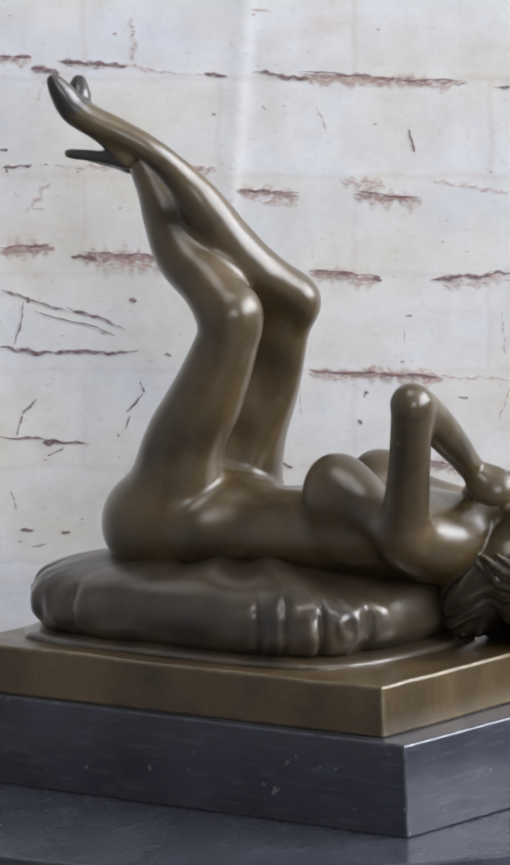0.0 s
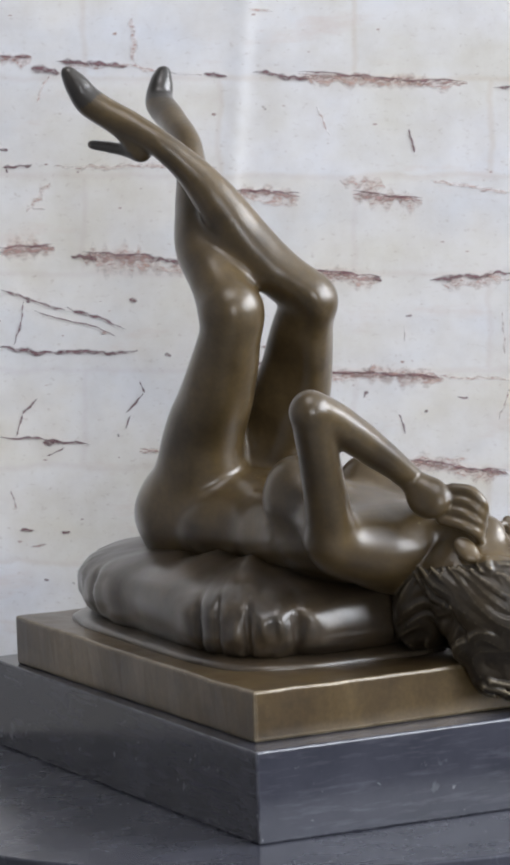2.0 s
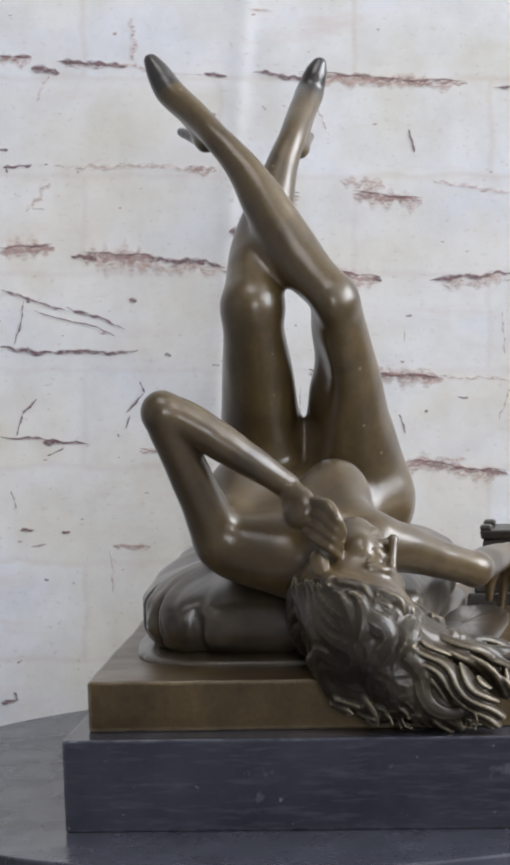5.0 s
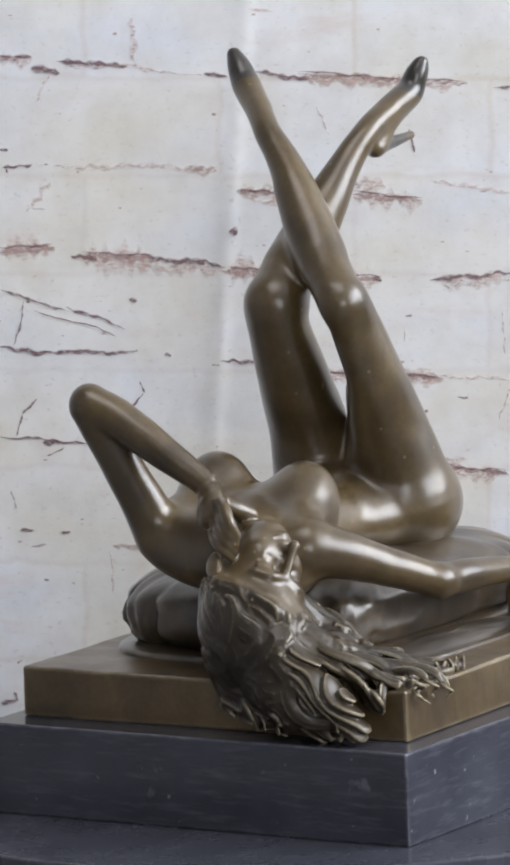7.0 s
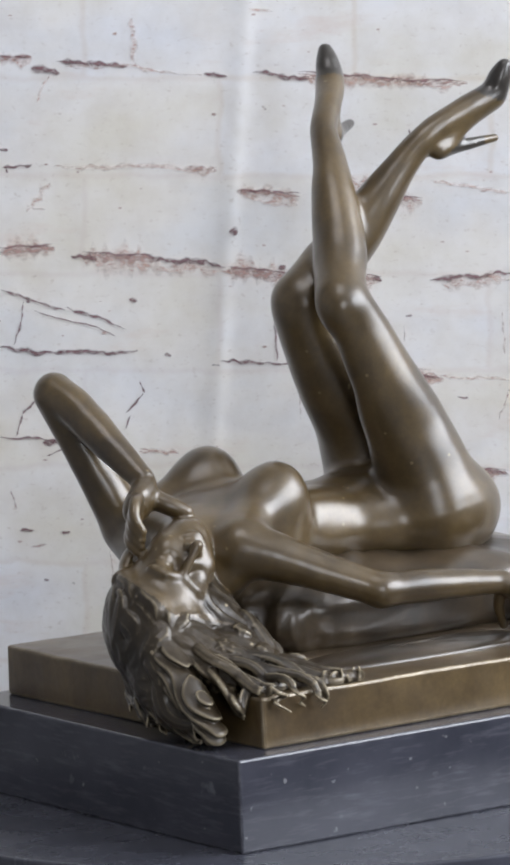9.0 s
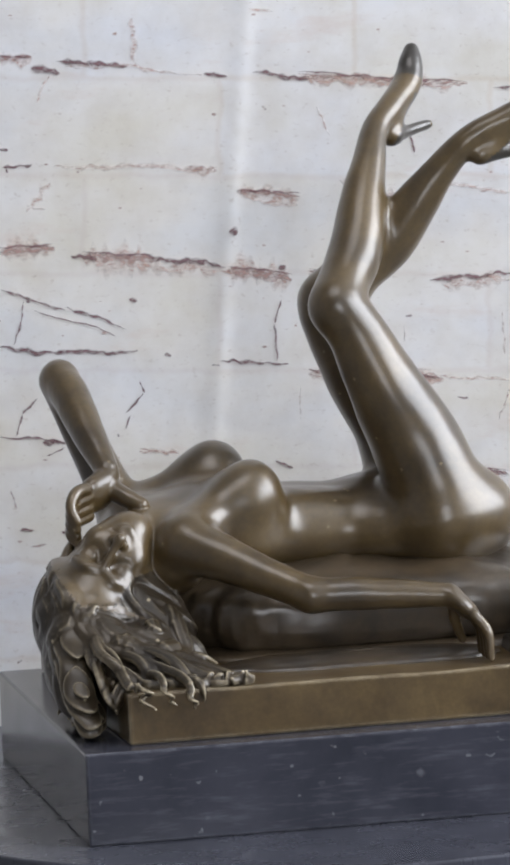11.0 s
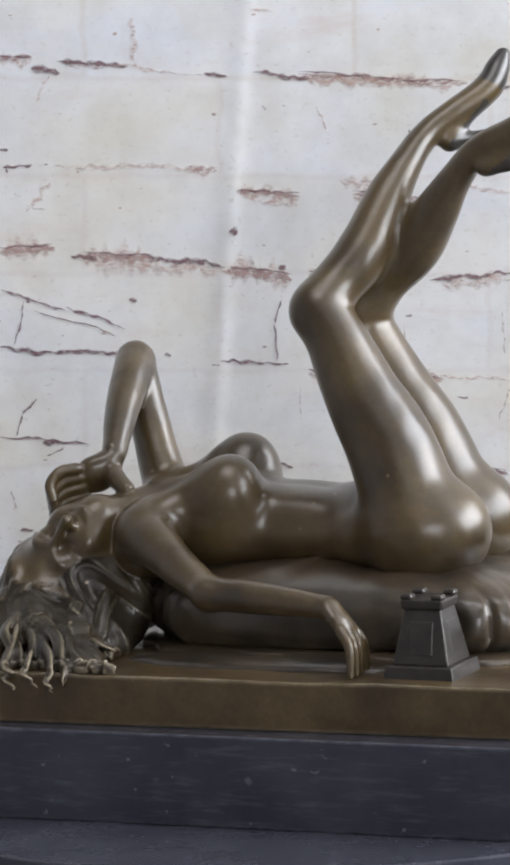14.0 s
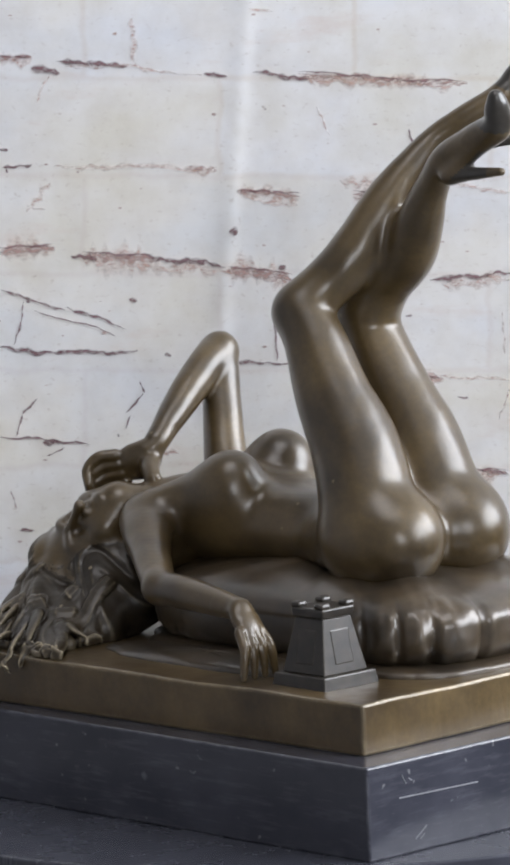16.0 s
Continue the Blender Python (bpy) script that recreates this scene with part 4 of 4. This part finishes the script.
# locks: wavy tapered strands that hug the hair mass, joined into the same skin
hair_rng = random.Random(4)


def depth(p):
    """Distance of p from the skin (negative inside) and the way out of it."""
    g = [(p[k] - LO[k]) / STEP for k in range(3)]
    i = [min(max(int(round(g[k])), 1), DIMS[k] - 2) for k in range(3)]
    x, y, z = i
    n = Vector((body[x + 1, y, z] - body[x - 1, y, z], body[x, y + 1, z] - body[x, y - 1, z], body[x, y, z + 1] - body[x, y, z - 1]))
    n = n.normalized() if n.length > 1e-9 else Vector((0, 0, 1))
    off = Vector([(g[k] - i[k]) * STEP for k in range(3)])
    return float(body[x, y, z]) + n.dot(off), n


def rest(p, r):
    """Keep p outside the plinth: on its top, or beyond its nearest side face and above the marble."""
    top, east, north = 0.0548 + r * 0.6, 0.0942 + r * 0.7, 0.0958 + r * 0.7
    if p.z < top and p.x < east and p.y < north:
        gaps = (top - p.z, east - p.x, north - p.y)
        if gaps[0] <= min(gaps[1:]) + 0.001:
            p = Vector((p.x, p.y, top))
        elif gaps[1] < gaps[2]:
            p = Vector((east, p.y, p.z))
        else:
            p = Vector((p.x, north, p.z))
    return Vector((p.x, p.y, max(p.z, 0.0352 + r * 0.7)))


def lock(verts, faces, ctrl, r, wave, turns, phase, hug, sides=8, n=40):
    """One strand along a spline through ctrl, waving more towards its tip; hug: how much of it clings to the mass."""
    P = [2 * ctrl[0] - ctrl[1], *ctrl, 2 * ctrl[-1] - ctrl[-2]]
    line = []
    for i in range(n + 1):
        u = i / n * (len(ctrl) - 1)
        j = min(int(u), len(ctrl) - 2)
        s = u - j
        a, b, c, d = P[j:j + 4]
        line.append(0.5 * (2 * b + (c - a) * s + (2 * a - 5 * b + 4 * c - d) * s * s + (3 * b - a - 3 * c + d) * s ** 3))
    out = []
    for i, p in enumerate(line):
        t = i / n
        tan = (line[min(i + 1, n)] - line[max(i - 1, 0)]).normalized()
        far, nor = depth(p)
        n1 = tan.cross(nor).normalized()
        p = p + n1 * wave * (0.25 + 0.75 * t) * math.sin(turns * 6.283 * t + phase)
        far, nor = depth(p)
        lift = r * 0.30 + 0.12 * r * math.sin(turns * 4 * t + phase * 2)
        if t < hug:
            p = p + nor * max(-0.008, min(0.008, lift - far))
        elif far < lift:
            p = p + nor * min(0.006, lift - far)
        out.append(rest(p, r))
    base = len(verts)
    for i in range(n + 1):
        t = i / n
        tan = (out[min(i + 1, n)] - out[max(i - 1, 0)]).normalized()
        far, nor = depth(out[i])
        n1 = tan.cross(nor).normalized()
        n2 = n1.cross(tan)
        rr = r * min(1.0, 0.08 + 3.2 * t) * (1 - 0.78 * t ** 4)
        for k in range(sides):
            an = 6.283 * k / sides
            verts.append(out[i] + n1 * rr * 1.45 * math.cos(an) + n2 * rr * 0.80 * math.sin(an))
        if i:
            o = base + (i - 1) * sides
            for k in range(sides):
                j = (k + 1) % sides
                faces.append((o + k, o + j, o + sides + j, o + sides + k))


def hairline(phi):
    h = 0.0215 - 0.022 * abs(phi / 2.0) ** 1.2
    return HEAD + UP * h + OUT * (0.0165 * math.cos(phi) - 0.002) + SIDE * (0.0160 * math.sin(phi))


hv, hf = [], []
jit = lambda s: Vector((hair_rng.gauss(0, s), hair_rng.gauss(0, s), hair_rng.gauss(0, s)))
# long fall over the plinth's end, gathered towards the corner
for k in range(38):
    q = (k + hair_rng.random()) / 38
    phi = -0.4 + 3.6 * q
    crown = HEAD + UP * 0.029 + OUT * (0.011 * math.cos(phi)) + SIDE * (0.012 * math.sin(phi))
    out = Vector((0.1080 - 0.004 * q, 0.058 - 0.044 * q, 0.056 + 0.006 * q))
    end = Vector((0.1035, 0.084 - 0.056 * q, 0.0375 + 0.010 * max(0, q - 0.7))) + jit(0.0018)
    lock(hv, hf, [hairline(phi), crown, out + jit(0.002), end], 0.0016 + 0.0018 * hair_rng.random(), 0.0042 + 0.0024 * hair_rng.random(), 1.8 + 0.9 * hair_rng.random(), 6.28 * hair_rng.random(), 0.9)
# curls spread over the plinth's corner
for k in range(27):
    q = k / 26
    phi = -0.4 - 1.2 * q + hair_rng.gauss(0, 0.1)
    crown = HEAD + UP * 0.026 + OUT * (0.013 * math.cos(phi)) + SIDE * (0.012 * math.sin(phi))
    along = Vector((0.0990, 0.0860, 0.050)).lerp(Vector((0.0500, 0.0930, 0.0560)), q)
    mid = crown.lerp(along, 0.55) + Vector((0, 0.002, 0.002))
    hang = k in (7, 11, 15)
    if hang:
        along = Vector((along.x, 0.0975, 0.0560))
    end = along + (Vector((-0.002, 0.0005, -0.009)) if hang else Vector((-0.006, -0.001, 0.001))) + jit(0.0008)
    lock(hv, hf, [hairline(phi), crown, mid + jit(0.002), along + jit(0.001), end], 0.0014 + 0.0010 * hair_rng.random(), 0.0024 + 0.0014 * hair_rng.random(), 2.2 + 1.0 * hair_rng.random(), 6.28 * hair_rng.random(), 0.35)
# shorter curls gathered between the head and the cushion's end
for k in range(14):
    q = k / 13
    start = hairline(-1.3 - 0.6 * q) + UP * 0.003 + jit(0.001)
    end = Vector((0.080 - 0.020 * q, 0.080 - 0.014 * q, 0.0575)) + jit(0.0025)
    mid = start.lerp(end, 0.5) + jit(0.002)
    lock(hv, hf, [start, mid, end, end + Vector((-0.006, 0.004, 0))], 0.0018 + 0.0014 * hair_rng.random(), 0.0026 + 0.0018 * hair_rng.random(), 1.4 + 0.8 * hair_rng.random(), 6.28 * hair_rng.random(), 0.7)
# dark patina: the hair, and the shade painted under the jaw
HAIR_AND_SHADE = (hair_share(PTS[:, 0], PTS[:, 1], PTS[:, 2]) > 0.5) & (PTS[:, 0] > 0.052) & (PTS[:, 2] < 0.1) & (np.arange(len(PTS)) >= base[3])
SHOD = np.zeros(len(PTS), bool)
for heel, ball, toe in (((-0.0484, -0.0416, 0.2428), (-0.0592, -0.0572, 0.2622), (-0.0629, -0.0652, 0.2750)), ((-0.0762, -0.0090, 0.2365), (-0.1027, -0.0082, 0.2552), (-0.1066, -0.0042, 0.2683))):
    heel, ball, toe = np.array(heel), np.array(ball), np.array(toe)
    fore = (toe - ball) / np.linalg.norm(toe - ball)
    sole = (ball - heel) / np.linalg.norm(ball - heel)
    under = fore - sole * (fore @ sole)
    under /= np.linalg.norm(under)
    SHOD |= ((PTS - ball) @ fore > 0.001) & (np.linalg.norm(PTS - ball, axis=1) < 0.03)
    SHOD |= ((PTS - heel) @ under < -0.0010) & (np.linalg.norm(PTS - heel, axis=1) < 0.022) & ((PTS - heel) @ sole > -0.003)
del left, right, arm, head, body
# head, hair and hands sit a little nearer the legs
PTS[base[1]:, 0] -= 0.0024
PTS[base[1]:base[2], 1] -= 0.0006
ALLV = np.concatenate([PTS, np.array([tuple(v) for v in hv]) - (0.0024, 0, 0)])
ALLF = QUADS.tolist() + [tuple(q + len(PTS) for q in f) for f in hf]
for k in range(len(hv) // (41 * 8)):
    o = len(PTS) + k * 41 * 8
    ALLF += [tuple(o + j for j in range(7, -1, -1)), tuple(o + 40 * 8 + j for j in range(8))]
CLASS = np.concatenate([np.where(SHOD, 2, HAIR_AND_SHADE.astype(int)), np.ones(len(hv), int)])


def fused(verts, faces, kinds, step):
    """All pieces cast into one closed skin, keeping which patina each place has."""
    ob = new("cast", mesh_of("cast", verts, faces, BRONZE))
    mod = ob.modifiers.new("cast", "REMESH")
    mod.mode, mod.voxel_size, mod.use_smooth_shade = "VOXEL", step, True
    even = ob.modifiers.new("even", "SMOOTH")
    even.factor, even.iterations = 0.5, 3
    me = bpy.data.meshes.new_from_object(ob.evaluated_get(bpy.context.evaluated_depsgraph_get()))
    bpy.data.objects.remove(ob)
    tree = kdtree.KDTree(len(verts))
    for i, p in enumerate(verts.tolist()):
        tree.insert(p, i)
    tree.balance()
    co = np.empty(len(me.vertices) * 3, np.float32)
    me.vertices.foreach_get("co", co)
    own = np.array([kinds[tree.find(p)[1]] for p in co.reshape(-1, 3).tolist()], np.int32)
    first = np.empty(len(me.polygons), np.int32)
    me.polygons.foreach_get("loop_start", first)
    corner = np.empty(len(me.loops), np.int32)
    me.loops.foreach_get("vertex_index", corner)
    me.materials.clear()
    for m in (BRONZE, BRONZE_HAIR, BRONZE_SHOE):
        me.materials.append(m)
    me.polygons.foreach_set("material_index", own[corner[first]])
    me.polygons.foreach_set("use_smooth", [True] * len(me.polygons))
    me.update()
    return me


statue = tagged(new("statue", fused(ALLV, ALLF, CLASS, 0.0005)), "brown bronze statue of a reclining figure with raised crossed legs", "statue")


# ---- motion: the turntable carries everything on it round at a steady pace ----
def motions():
    turn = [(t, pose(-0.0024, 0, 0, 0, 0, -40.859 - 11.589 * t)) for t in range(0, 17)]
    for thing in (turntable, marble_base, plinth, cushion, altar, statue):
        walk(thing, turn)


motions()
